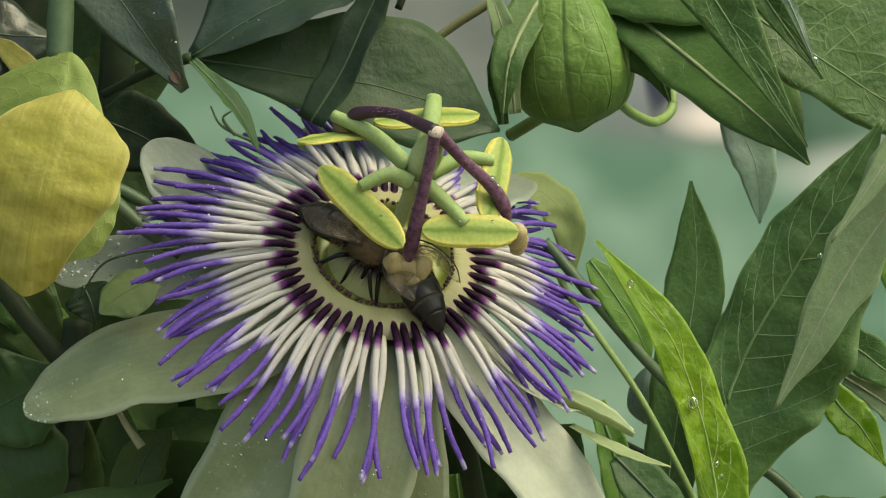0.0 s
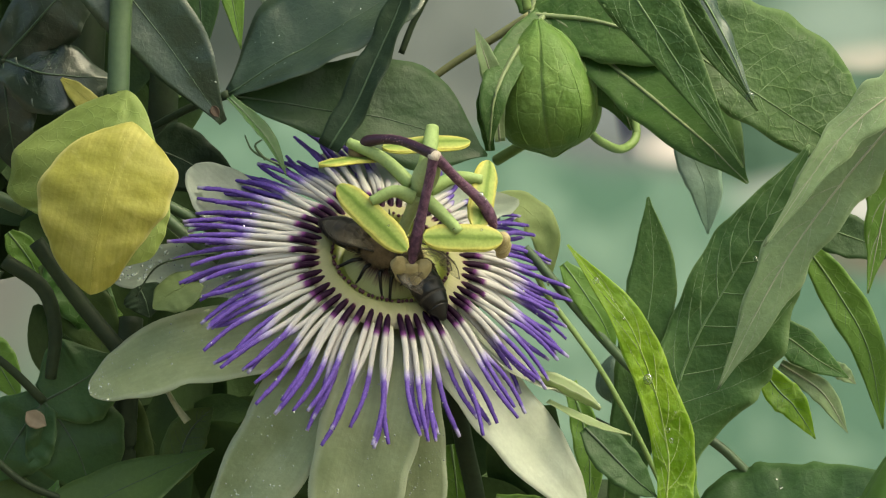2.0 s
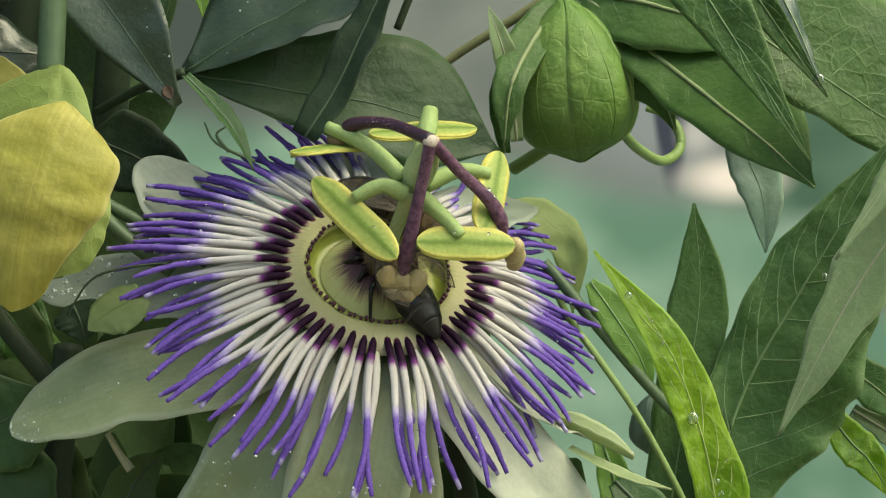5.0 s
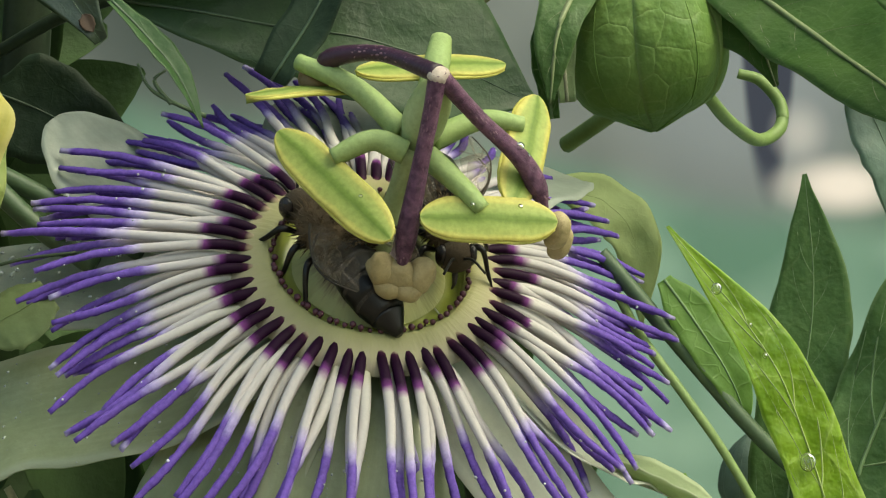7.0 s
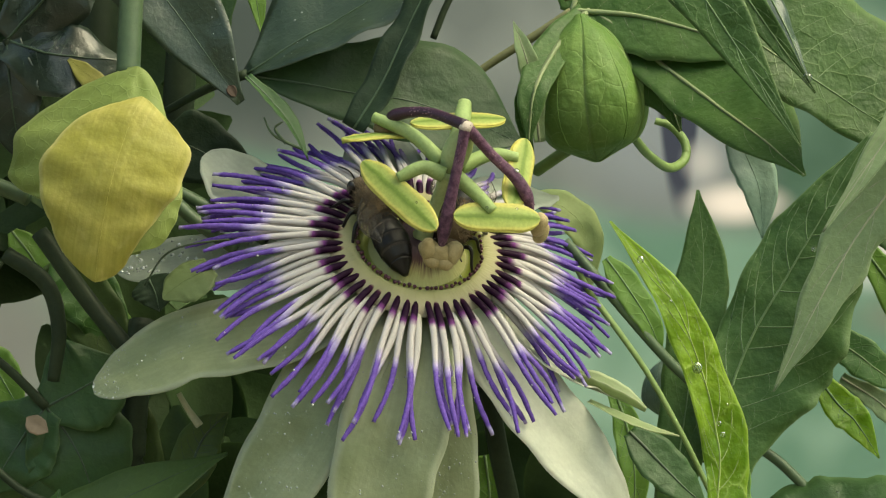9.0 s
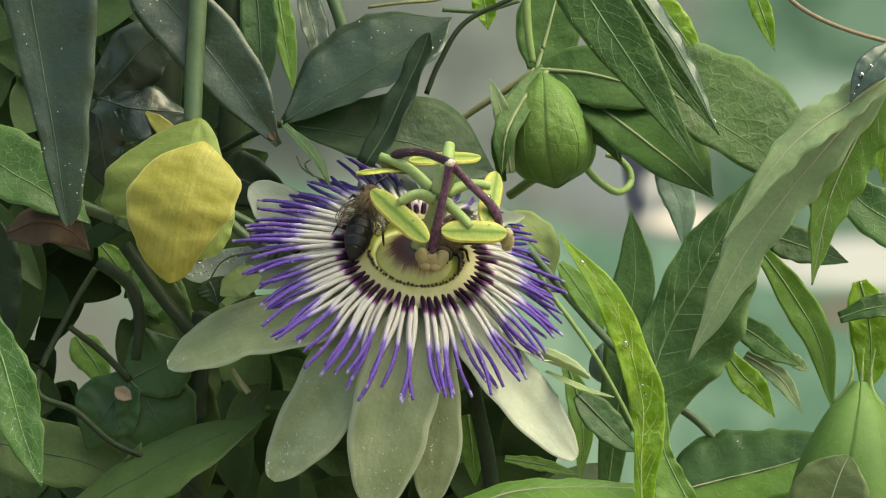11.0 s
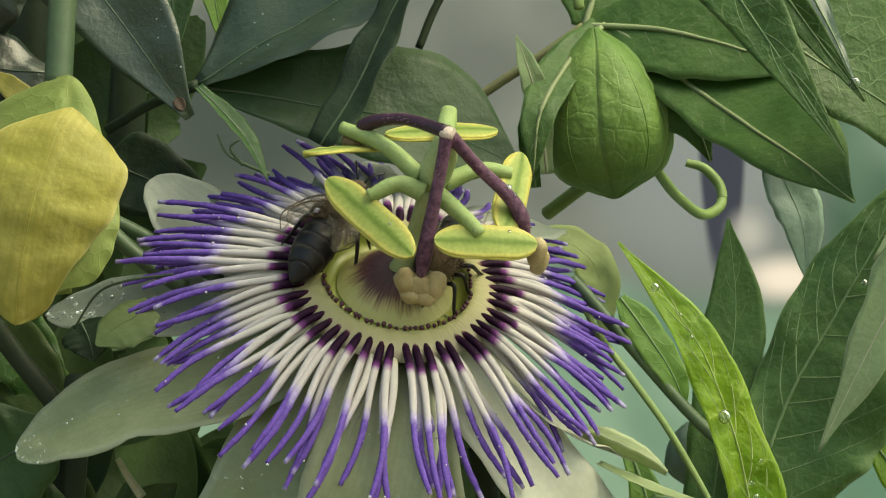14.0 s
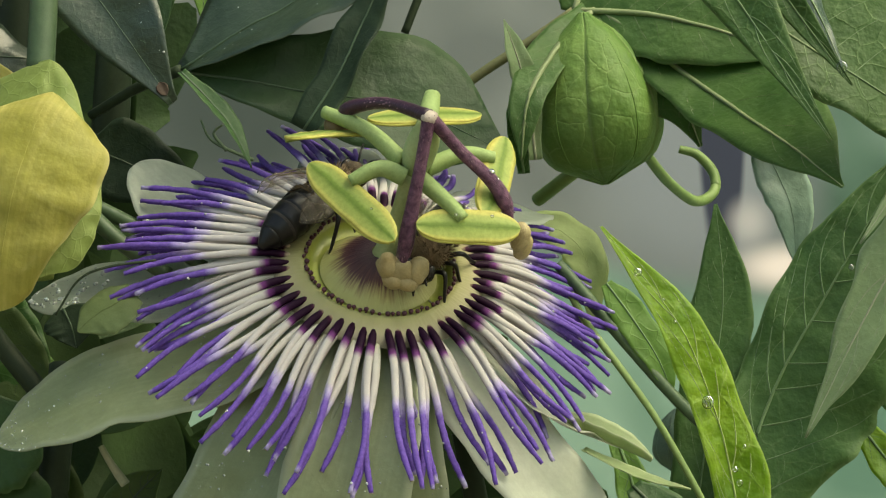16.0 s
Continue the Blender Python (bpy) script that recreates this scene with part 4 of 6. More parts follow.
style([TIP, F(-2.6, 6.4, 27.4), F(-7.5, 9.6, 23.4), F(-9.4, 10.6, 20.0)],
      [(F(-9.4, 10.8, 18.4), (EX * 2.3, EY * 2.0, EN * 1.9))],
      M_STYLE_DARK, M_STIGMA_BROWN, "blackish purple style arching backward")
bm = bmesh.new()
lump(bm, TIP - EN * 0.2, (EN * 1.0, EX * 1.35, EY * 1.2), 14, 10, 0.25)
part("style_base", bm, M_JOINT, flower, "pinkish white joint of the styles")


# ---- leaves and stems of the vine ----
def leaf(label, lobes, mat, rib_mat, petiole=None, petiole_mat=None, petiole_r=0.7, rib=0.4, lateral=0.13, under=False, group="leaves of the vine", category="leaf", name="leaf", pairs=7):
    """One leaf: a lobe for each (points, half-widths, facing, options), its veins, and its stalk."""
    ob = thing(name, lobes[0][0][0], label, category, group)
    if mat in (M_DARK, M_DULL):
        lateral, rib = lateral * 0.45, rib * 0.7
    if lobes[0][0][0][1] > 22:
        lateral, rib = lateral * 0.75, rib * 0.9
    for pts, widths, normal, kw in lobes:
        kw = dict(kw)
        mat_here, rib_here, dew = kw.pop("mat", mat), kw.pop("rib_mat", rib_mat), kw.pop("dew", 0)
        side = kw.pop("side", lateral)
        bm, top = blade(pts, widths, normal, **kw)
        b = part("blade", bm, mat_here, ob)
        if dew:
            beads(b, top, dew, (0.05, 0.06, 0.08, 0.11, 0.18))
        part("rib", vein_net(top, under, rib, pairs, side), rib_here, b)
    if petiole:
        bm = bmesh.new()
        tube(bm, petiole, [petiole_r, petiole_r * 0.9, petiole_r * 0.8], 8, 18)
        part("petiole", bm, petiole_mat or M_STEM, ob)
    return ob


def stem(label, pts, radii, mat, name="stem"):
    bm = bmesh.new()
    tube(bm, pts, radii, 10, 26 if len(pts) < 7 else 90)
    return tagged(new(name, mesh_of(name, bm, mat)), label, "stem", "stems of the vine")


LANCE = [0.5, 0.62, 0.86, 1.0, 0.95, 0.75, 0.42, 0.04]
OVAL = [0.35, 0.8, 1.0, 1.0, 0.9, 0.7, 0.4, 0.04]


def wide(w, shape=LANCE):
    return [w * s for s in shape]


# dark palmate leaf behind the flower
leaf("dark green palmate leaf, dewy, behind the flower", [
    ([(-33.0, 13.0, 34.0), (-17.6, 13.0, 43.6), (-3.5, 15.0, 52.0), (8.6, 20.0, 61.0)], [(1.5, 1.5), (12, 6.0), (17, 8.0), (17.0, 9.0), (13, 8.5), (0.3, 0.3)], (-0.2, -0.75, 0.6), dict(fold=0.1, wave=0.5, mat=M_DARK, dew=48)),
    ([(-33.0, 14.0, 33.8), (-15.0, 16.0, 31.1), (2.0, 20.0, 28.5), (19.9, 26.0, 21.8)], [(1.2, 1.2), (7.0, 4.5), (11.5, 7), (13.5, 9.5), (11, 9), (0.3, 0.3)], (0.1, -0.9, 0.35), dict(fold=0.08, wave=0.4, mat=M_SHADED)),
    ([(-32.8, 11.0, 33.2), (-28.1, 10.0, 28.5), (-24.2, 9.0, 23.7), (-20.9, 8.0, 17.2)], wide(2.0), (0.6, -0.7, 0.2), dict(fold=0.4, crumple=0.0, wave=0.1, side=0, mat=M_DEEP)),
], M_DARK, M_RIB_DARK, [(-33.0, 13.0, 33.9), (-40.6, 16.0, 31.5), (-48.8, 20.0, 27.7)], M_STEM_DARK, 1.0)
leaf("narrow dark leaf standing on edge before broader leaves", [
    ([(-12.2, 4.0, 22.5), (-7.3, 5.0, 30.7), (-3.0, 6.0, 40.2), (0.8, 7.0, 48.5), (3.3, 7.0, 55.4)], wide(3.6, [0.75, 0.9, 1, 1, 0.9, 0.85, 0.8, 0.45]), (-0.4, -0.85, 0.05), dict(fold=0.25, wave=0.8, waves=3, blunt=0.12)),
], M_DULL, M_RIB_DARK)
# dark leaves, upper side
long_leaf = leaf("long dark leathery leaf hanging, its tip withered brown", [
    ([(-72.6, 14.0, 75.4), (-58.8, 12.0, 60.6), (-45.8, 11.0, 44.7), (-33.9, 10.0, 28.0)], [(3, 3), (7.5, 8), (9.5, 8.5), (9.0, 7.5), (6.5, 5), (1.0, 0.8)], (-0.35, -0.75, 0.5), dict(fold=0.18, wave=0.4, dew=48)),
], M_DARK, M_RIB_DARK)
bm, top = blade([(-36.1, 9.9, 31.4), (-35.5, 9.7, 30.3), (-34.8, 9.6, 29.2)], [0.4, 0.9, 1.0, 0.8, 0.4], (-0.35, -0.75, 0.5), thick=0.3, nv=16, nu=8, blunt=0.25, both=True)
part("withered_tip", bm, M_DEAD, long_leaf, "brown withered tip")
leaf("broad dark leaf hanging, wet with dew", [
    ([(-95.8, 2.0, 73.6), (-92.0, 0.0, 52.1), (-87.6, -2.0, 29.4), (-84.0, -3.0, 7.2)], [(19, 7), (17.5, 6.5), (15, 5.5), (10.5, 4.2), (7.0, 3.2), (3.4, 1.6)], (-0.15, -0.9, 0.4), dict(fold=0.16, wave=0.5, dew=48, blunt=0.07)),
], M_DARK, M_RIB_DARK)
leaf("green leaf with water drops, pointing down", [
    ([(-114.9, 16.0, 34.3), (-103.1, 14.0, 24.0), (-91.5, 13.0, 16.7), (-80.7, 12.0, 9.2)], [(4, 4), (10, 9), (11, 8), (8, 5), (0.3, 0.3)], (0.1, -0.85, 0.5), dict(fold=0.1, wave=0.4, dew=60)),
], M_MID, M_RIB)
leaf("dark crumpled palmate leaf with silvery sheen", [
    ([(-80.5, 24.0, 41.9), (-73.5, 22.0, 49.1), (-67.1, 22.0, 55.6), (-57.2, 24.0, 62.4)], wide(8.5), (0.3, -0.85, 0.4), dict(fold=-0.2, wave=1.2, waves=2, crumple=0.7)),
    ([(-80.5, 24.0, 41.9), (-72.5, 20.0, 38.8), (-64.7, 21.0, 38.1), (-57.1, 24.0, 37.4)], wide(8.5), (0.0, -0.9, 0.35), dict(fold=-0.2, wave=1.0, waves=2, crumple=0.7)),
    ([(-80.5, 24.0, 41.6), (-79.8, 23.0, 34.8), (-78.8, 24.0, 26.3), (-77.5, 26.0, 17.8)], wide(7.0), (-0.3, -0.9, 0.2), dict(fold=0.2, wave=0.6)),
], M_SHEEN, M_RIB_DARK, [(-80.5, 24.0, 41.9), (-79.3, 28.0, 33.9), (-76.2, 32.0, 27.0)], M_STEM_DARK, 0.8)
leaf("plain yellow leaf edge behind the faded flower", [([(-67.9, 20.0, 37.6), (-64.6, 19.0, 35.0), (-60.8, 18.0, 31.5), (-56.9, 17.0, 26.6)], [(0.4, 0.4), (1.6, 1.8), (2.0, 2.6), (2.0, 2.8), (1.2, 1.6)], (0, -0.9, 0.4), dict(fold=0.06, crumple=0.1, wave=0.1))], M_YELLOW, M_YELLOW, lateral=0, rib=0.05)
stem("thick smooth green stem, upright", [(-53.3, 9.0, 74.4), (-54.0, 9.0, 60.2), (-54.6, 9.0, 47.3), (-55.0, 8.0, 32.7)], [2.4, 2.35, 2.3, 2.3], M_STEM)
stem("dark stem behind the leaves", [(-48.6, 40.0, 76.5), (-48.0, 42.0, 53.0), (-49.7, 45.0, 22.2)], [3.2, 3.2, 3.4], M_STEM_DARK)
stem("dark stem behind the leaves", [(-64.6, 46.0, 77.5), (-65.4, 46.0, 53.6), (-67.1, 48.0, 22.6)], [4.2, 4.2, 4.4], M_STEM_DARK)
leaf("narrow bright green leaf in the depth of the vine", [([(-37.5, 45.0, 75.7), (-35.4, 45.0, 62.2), (-32.5, 46.0, 45.2)], wide(3.4), (0.4, -0.9, 0.1), dict(fold=0.2))], M_FRESH, M_RIB)
leaf("dark green leaf hanging in the vine", [([(-42.5, 38.0, 79.1), (-41.0, 38.0, 61.3), (-40.1, 38.0, 42.1)], wide(5.0), (0.2, -0.9, 0.2), dict(fold=0.2))], M_DEEP, M_RIB_DARK)
leaf("dark green leaf in the vine", [([(-30.2, 30.0, 74.7), (-26.4, 28.0, 59.8), (-24.7, 26.0, 49.3)], wide(4.0), (0.4, -0.8, 0.3), dict(fold=0.3))], M_DARK, M_RIB_DARK)
stem("green stem in the vine", [(-25.6, 50.0, 77.9), (-21.2, 50.0, 65.8), (-19.1, 52.0, 57.1)], [1.7, 1.7, 1.6], M_STEM)

# yellow faded bud between its bracts
bud = thing("faded_flower", (-55.2, 6.0, 4.6), "faded yellow flower folded between lime green bracts", "flower")
for nm, pts, w, nrm, mat, lab, kw in (
    ("bract", [(-56.4, 4.0, -1.1), (-55.7, 0.0, 8.4), (-55.0, 1.0, 21.0), (-53.0, 5.0, 34.4)], [(6, 4), (15, 5), (23, 7), (24.5, 8.5), (22, 8), (17, 7)], (-0.15, -0.95, 0.2), M_LIME, "lime green bract", dict(fold=-0.22, curl=1.5, blunt=0.4, crumple=0.5, wave=0.5)),
    ("bract", [(-59.4, -3.0, -6.6), (-58.1, -7.0, 0.8), (-56.6, -9.0, 8.0), (-54.8, -9.0, 15.3), (-52.6, -7.0, 22.9), (-50.8, -4.0, 27.6)], [(5.6, 4.4), (9.8, 6.8), (14.0, 10.2), (13.6, 12.6), (8.4, 11.6), (3.4, 6.0)], (0.05, -0.97, 0.2), M_YELLOW, "yellow faded bract with faint veins", dict(fold=-0.16, curl=1.2, wave=0.5, waves=4, blunt=0.10, both=True, crumple=0.5)),
    ("bract", [(-46.5, 2.0, 15.1), (-47.2, 0.0, 8.7), (-49.3, -1.0, 3.7), (-53.7, -2.0, -1.0)], [(3.0, 3.0), (3.6, 3.4), (3.8, 3.4), (3.4, 2.8), (0.6, 0.6)], (0.4, -0.85, 0.1), M_LIME, "lime green bract", dict(fold=-0.2)),
):
    bm, top = blade(pts, w, nrm, thick=0.6, nv=64, nu=24, **kw)
    b = part(nm, bm, mat, bud, lab)
    part("rib", vein_net(top, False, 0.05, 6, 0.0), M_LIME if mat == M_LIME else M_YELLOW, b)
bm = bmesh.new()
tube(bm, [(-48.0, 12.0, 11.0), (-41.7, 12.0, 5.3), (-34.6, 12.0, 0.4)], [1.4, 1.3, 1.3], 10, 16)
part("stalk", bm, M_STEM, bud, "green stalk")
stem("smooth green flower stalk beside petals", [(-49.7, 14.0, 13.4), (-40.4, 14.0, 8.7), (-28.9, 12.0, 2.1)], [1.2, 1.2, 1.2], M_STEM)
stem("green stem passing behind the faded flower", [(-95.7, 22.0, 18.3), (-83.9, 20.0, 14.1), (-75.0, 18.0, 10.6)], [1.6, 1.6, 1.6], M_STEM)
leaf("dark rounded leaf behind the flower", [([(-50.5, 30.0, 23.8), (-43.2, 30.0, 20.8), (-30.4, 32.0, 13.6)], wide(7, OVAL), (0, -0.98, 0.05), dict(fold=0.1, nv=40))], M_DULL, M_RIB_DARK)
leaf("small dark leaf under the faded flower", [([(-51.0, 9.0, -5.1), (-49.5, 8.0, -8.0), (-48.6, 8.0, -11.5)], wide(4.2, OVAL), (0, -0.95, 0.2), dict(fold=0.1))], M_DULL, M_RIB_DARK, lateral=0)
leaf("small rounded green bract beside a petal", [([(-38.5, 2.0, -3.3), (-41.7, 1.0, -5.2), (-44.6, 1.0, -7.0), (-47.3, 1.0, -9.5)], [(2.5, 2.5), (4.6, 4.0), (5.0, 4.2), (3.8, 3.4), (1.5, 1.5)], (0, -0.8, 0.6), dict(fold=-0.1, crumple=0.1, wave=0.1, nv=40, blunt=0.3))], M_SEPAL, M_SEPAL, lateral=0, rib=0.1)
stem("thin black dried tendril over a petal", [(-35.0, 0.0, 1.5), (-41.9, -1.0, 0.5), (-46.8, -1.0, -1.5), (-50.5, -1.0, -7.1)], [0.22, 0.2, 0.18], M_STEM_DARK, "tendril")

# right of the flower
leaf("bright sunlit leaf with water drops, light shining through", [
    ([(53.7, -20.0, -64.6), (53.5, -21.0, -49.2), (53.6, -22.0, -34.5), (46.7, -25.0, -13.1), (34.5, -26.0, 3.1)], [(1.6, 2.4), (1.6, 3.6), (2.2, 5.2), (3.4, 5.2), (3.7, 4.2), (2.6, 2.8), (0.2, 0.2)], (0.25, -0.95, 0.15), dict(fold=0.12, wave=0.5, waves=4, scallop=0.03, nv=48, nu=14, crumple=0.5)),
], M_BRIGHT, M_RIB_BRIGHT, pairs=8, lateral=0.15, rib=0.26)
leaf("dark green pointed leaf standing upright", [([(46.0, 24.0, -66.0), (49.0, 24.0, -42.0), (52.4, 25.0, -17.6), (54.4, 26.0, -1.8), (53.3, 26.0, 13.1)], wide(5.6, [0.3, 0.5, 0.75, 0.95, 1, 1, 0.85, 0.5, 0.05]), (-0.2, -0.95, 0.1), dict(fold=0.1, wave=0.3, scallop=0.03))], M_VEINED_LIT, M_RIB, rib=0.3)
leaf("large dark green leaf with a net of pale veins", [
    ([(57.2, 18.0, -42.6), (57.9, 19.0, -29.9), (62.4, 20.0, -17.1), (69.6, 20.0, -4.4), (77.2, 20.0, 8.4), (86.3, 21.0, 23.8)], [(2, 5), (5, 12), (6.5, 16.5), (7.2, 17.0), (8, 14), (5, 7), (0.3, 0.3)], (-0.1, -0.9, 0.25), dict(fold=0.05, wave=0.9, waves=4, scallop=0.03, nv=60, nu=14, crumple=0.5)),
], M_VEINED_LIT, M_RIB, lateral=0.24, pairs=9)
leaf("pale grey-green leaf seen from below, three lobes hanging", [
    ([(119.0, 2.0, 45.5), (105.4, -1.0, 36.5), (90.1, -4.0, 24.9), (74.0, -6.0, 2.7)], [(1, 1), (3.0, 3.4), (4.4, 4.8), (4.4, 4.2), (2.6, 2.2), (0.2, 0.2)], (-0.2, -0.95, 0.15), dict(fold=0.12, wave=0.6, waves=4, scallop=0.11, nv=50)),
    ([(119.5, 6.0, 45.7), (99.0, 6.0, 25.0), (80.7, 8.0, 1.1), (66.2, 9.0, -26.1)], [(1, 1), (4.0, 5), (6, 7), (5.0, 6.5), (4.5, 3.5), (0.2, 0.2)], (-0.2, -0.95, 0.1), dict(fold=0.12, wave=0.8, waves=4, scallop=0.11, nv=50)),
    ([(119.3, 10.0, 45.5), (109.3, 11.0, 30.8), (101.5, 12.0, 14.0), (97.1, 13.0, -6.8)], [(1, 1), (5.5, 6.0), (7.0, 7.0), (6.2, 6.2), (3.2, 3.2), (0.2, 0.2)], (0.1, -0.97, 0.05), dict(fold=0.15, wave=0.7, waves=4, scallop=0.11, nv=50, mat=M_FRESH)),
], M_PALE, M_RIB_PALE, [(120.9, 6.0, 46.8), (129.2, 10.0, 51.8)], M_STEM)
leaf("green leaf with a net of pale veins, tip hanging", [
    ([(34.3, 8.0, 77.8), (43.9, 3.0, 61.1), (56.7, -2.0, 40.4), (69.8, -8.0, 18.4)], [(5, 5), (8.5, 7.0), (8.5, 7.0), (6.5, 5.0), (3.0, 2.4), (0.2, 0.2)], (-0.3, -0.9, 0.25), dict(fold=0.12, wave=0.4)),
], M_VEINED, M_RIB, lateral=0.18)
leaf("green leaf with dark wet curled margin and tip drop", [
    ([(46.4, 15.0, 71.7), (56.3, 15.0, 57.3), (66.0, 14.0, 42.8), (74.7, 13.0, 30.4)], [(3, 3.5), (3.4, 4), (3.2, 3.4), (1.8, 1.8), (0.2, 0.2)], (-0.3, -0.9, 0.2), dict(fold=0.2, wave=0.3)),
    ([(50.8, 18.0, 72.2), (60.7, 18.0, 59.1), (68.3, 17.0, 46.0), (73.5, 15.0, 33.6)], [(3, 4), (4.4, 4.4), (3.6, 3.6), (1.9, 1.9), (0.4, 0.4)], (0.35, -0.9, 0.3), dict(fold=-0.3, wave=0.5, mat=M_BLUE)),
], M_VEINED, M_RIB)
leaf("broad green leaf with a net of pale veins", [
    ([(52.3, 26.0, 50.2), (66.6, 26.0, 40.7), (80.9, 27.0, 31.3), (102.5, 30.0, 17.7)], [(2, 2), (14.0, 5), (18.5, 7), (19.5, 7.5), (15.5, 6), (0.3, 0.3)], (0.1, -0.9, 0.35), dict(fold=0.05, wave=0.5)),
], M_VEINED, M_RIB, lateral=0.2)
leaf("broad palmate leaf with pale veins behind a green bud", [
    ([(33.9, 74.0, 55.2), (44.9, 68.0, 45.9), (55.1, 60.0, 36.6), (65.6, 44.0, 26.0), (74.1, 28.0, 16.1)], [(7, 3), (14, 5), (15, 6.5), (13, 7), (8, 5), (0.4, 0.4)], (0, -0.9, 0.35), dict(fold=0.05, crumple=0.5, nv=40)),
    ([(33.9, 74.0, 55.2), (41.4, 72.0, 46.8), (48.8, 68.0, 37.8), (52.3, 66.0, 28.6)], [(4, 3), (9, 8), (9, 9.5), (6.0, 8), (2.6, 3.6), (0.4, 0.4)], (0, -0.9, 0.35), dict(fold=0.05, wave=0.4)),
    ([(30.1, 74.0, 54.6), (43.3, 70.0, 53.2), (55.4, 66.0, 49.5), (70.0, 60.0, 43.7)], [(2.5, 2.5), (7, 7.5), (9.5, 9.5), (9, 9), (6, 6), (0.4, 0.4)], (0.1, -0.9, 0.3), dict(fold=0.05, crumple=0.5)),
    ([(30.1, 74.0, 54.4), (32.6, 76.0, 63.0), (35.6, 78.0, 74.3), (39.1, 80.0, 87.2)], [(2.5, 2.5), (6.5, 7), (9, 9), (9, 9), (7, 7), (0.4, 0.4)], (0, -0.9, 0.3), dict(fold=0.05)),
    ([(33.9, 74.0, 55.2), (26.6, 64.0, 45.5), (22.1, 57.0, 35.7), (20.9, 57.0, 25.2)], [(2.5, 2.5), (3.6, 3.8), (3.4, 4.4), (3.0, 3.8), (2.2, 2.6), (0.4, 0.4)], (0, -0.9, 0.3), dict(fold=0.05, mat=M_VEINED_LIT)),
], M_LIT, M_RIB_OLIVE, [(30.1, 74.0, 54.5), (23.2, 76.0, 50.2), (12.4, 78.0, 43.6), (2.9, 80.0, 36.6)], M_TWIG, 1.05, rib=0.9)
leaf("pale blue-green wet leaf hanging behind others", [([(61.6, 52.0, 28.0), (65.4, 52.0, 20.8), (67.5, 52.0, 14.3), (68.0, 53.0, 5.6)], wide(4.9, OVAL), (0.3, -0.9, 0.3), dict(fold=0.15, wave=0.15, crumple=0.1))], M_TEAL, M_TEAL, lateral=0, rib=0.15)
leaf("narrow pale leaf in the distance", [([(23.2, 63.0, 26.0), (22.0, 62.0, 36.9), (20.0, 60.0, 44.3), (17.8, 60.0, 50.6)], wide(2.6), (0.4, -0.9, 0.1), dict(fold=0.2))], M_PALE, M_RIB_PALE)
leaf("narrow green leaf in the distance", [([(21.0, 66.0, 24.0), (20.0, 66.0, 33.8), (21.4, 66.0, 43.4)], wide(2.4), (0.4, -0.9, 0.1), dict(fold=0.2))], M_MID, M_RIB)


def closed_bud(label, base, tip, radius, mat, horns=0, seed=0.0, girth=(0.04, 0.60, 0.90, 1.0, 1.0, 0.96, 0.86, 0.69, 0.45, 0.10)):
    """A closed bud: a swollen body wrapped in overlapping ribbed sepals."""
    base, tip = Vector(base), Vector(tip)
    ob = thing("flower_bud", base, label, "bud", "closed buds")
    ax = tip - base
    t = ax.normalized()
    s = t.cross(Vector((0, 1, 0.01))).normalized()
    o = s.cross(t)
    bm = bmesh.new()
    rows = [[base + ax * (0.01 + 0.97 * i / 24) + radius * 0.93 * profile(girth, i / 24) * (s * math.cos(q) + o * math.sin(q)) for q in (2 * math.pi * c / 28 for c in range(28))] for i in range(25)]
    grid(bm, rows, close=True, uv=lambda a, b: (b / 28, a / 24))
    part("core", bm, mat, ob)
    for k in range(5):
        a = 2 * math.pi * (k + seed) / 5
        d = s * math.cos(a) + o * math.sin(a)
        shells = []
        for lift in (0.0, -0.4):
            rows = []
            for i in range(27):
                v = i / 26
                r = radius * max(profile(girth, v), 0.03)
                row = []
                for c in range(15):
                    w = c / 7 - 1
                    q = a + w * radians(43) * (1 - 0.25 * v ** 4)
                    rr = r * (0.985 + 0.055 * math.cos(w * math.pi / 2) + 0.02 * w + 0.012 * noise.noise(Vector((w * 2, v * 5, k + 7 * seed)))) + lift
                    row.append(base + ax * v + max(rr, 0.05) * (s * math.cos(q) + o * math.sin(q)))
                rows.append(row)
            shells.append(rows)
        bm = bmesh.new()
        mml = bm.loops.layers.uv.new("mm")
        rows = [up + low[::-1] for up, low in zip(*shells)]
        grid(bm, rows, close=True, uv=lambda a, b: (min(b, 29 - b) / 14, a / 26))
        layer = bm.loops.layers.uv["uv"]
        for f in bm.faces:
            for loop in f.loops:
                loop[mml].uv = (loop[layer].uv.x * radius * 0.15, loop[layer].uv.y * ax.length * 0.1)
        b = part("sepal", bm, mat, ob)
        part("rib", vein_net(shells[0], False, 0.16, 5, 0.0), mat, b)
        if k < horns:
            bm = bmesh.new()
            tube(bm, [base + ax * 0.9 + d * radius * 0.42, base + ax * 0.97 + d * radius * 0.2, tip + d * radius * 0.16 + t * 3, tip + d * radius * 0.2 + t * 8], [0.8, 0.7, 0.4, 0.1], 7, 12)
            part("horn", bm, M_STEM_PALE, ob, "thin pointed horn")
    return ob


closed_bud("round green bud tapering upwards, wrapped in ribbed bracts", (35.5, 73.0, 22.9), (31.7, 68.0, 53.2), 11.5, M_BUD_LIGHT, 0, 0.27, (0.05, 0.70, 0.92, 1.0, 0.99, 0.92, 0.80, 0.64, 0.42, 0.08))
stem("pale green stalk of a bud", [(33.7, 76.0, 27.2), (30.7, 82.0, 27.0), (23.0, 92.0, 22.7)], [1.3, 1.3, 1.3], M_STEM_PALE)
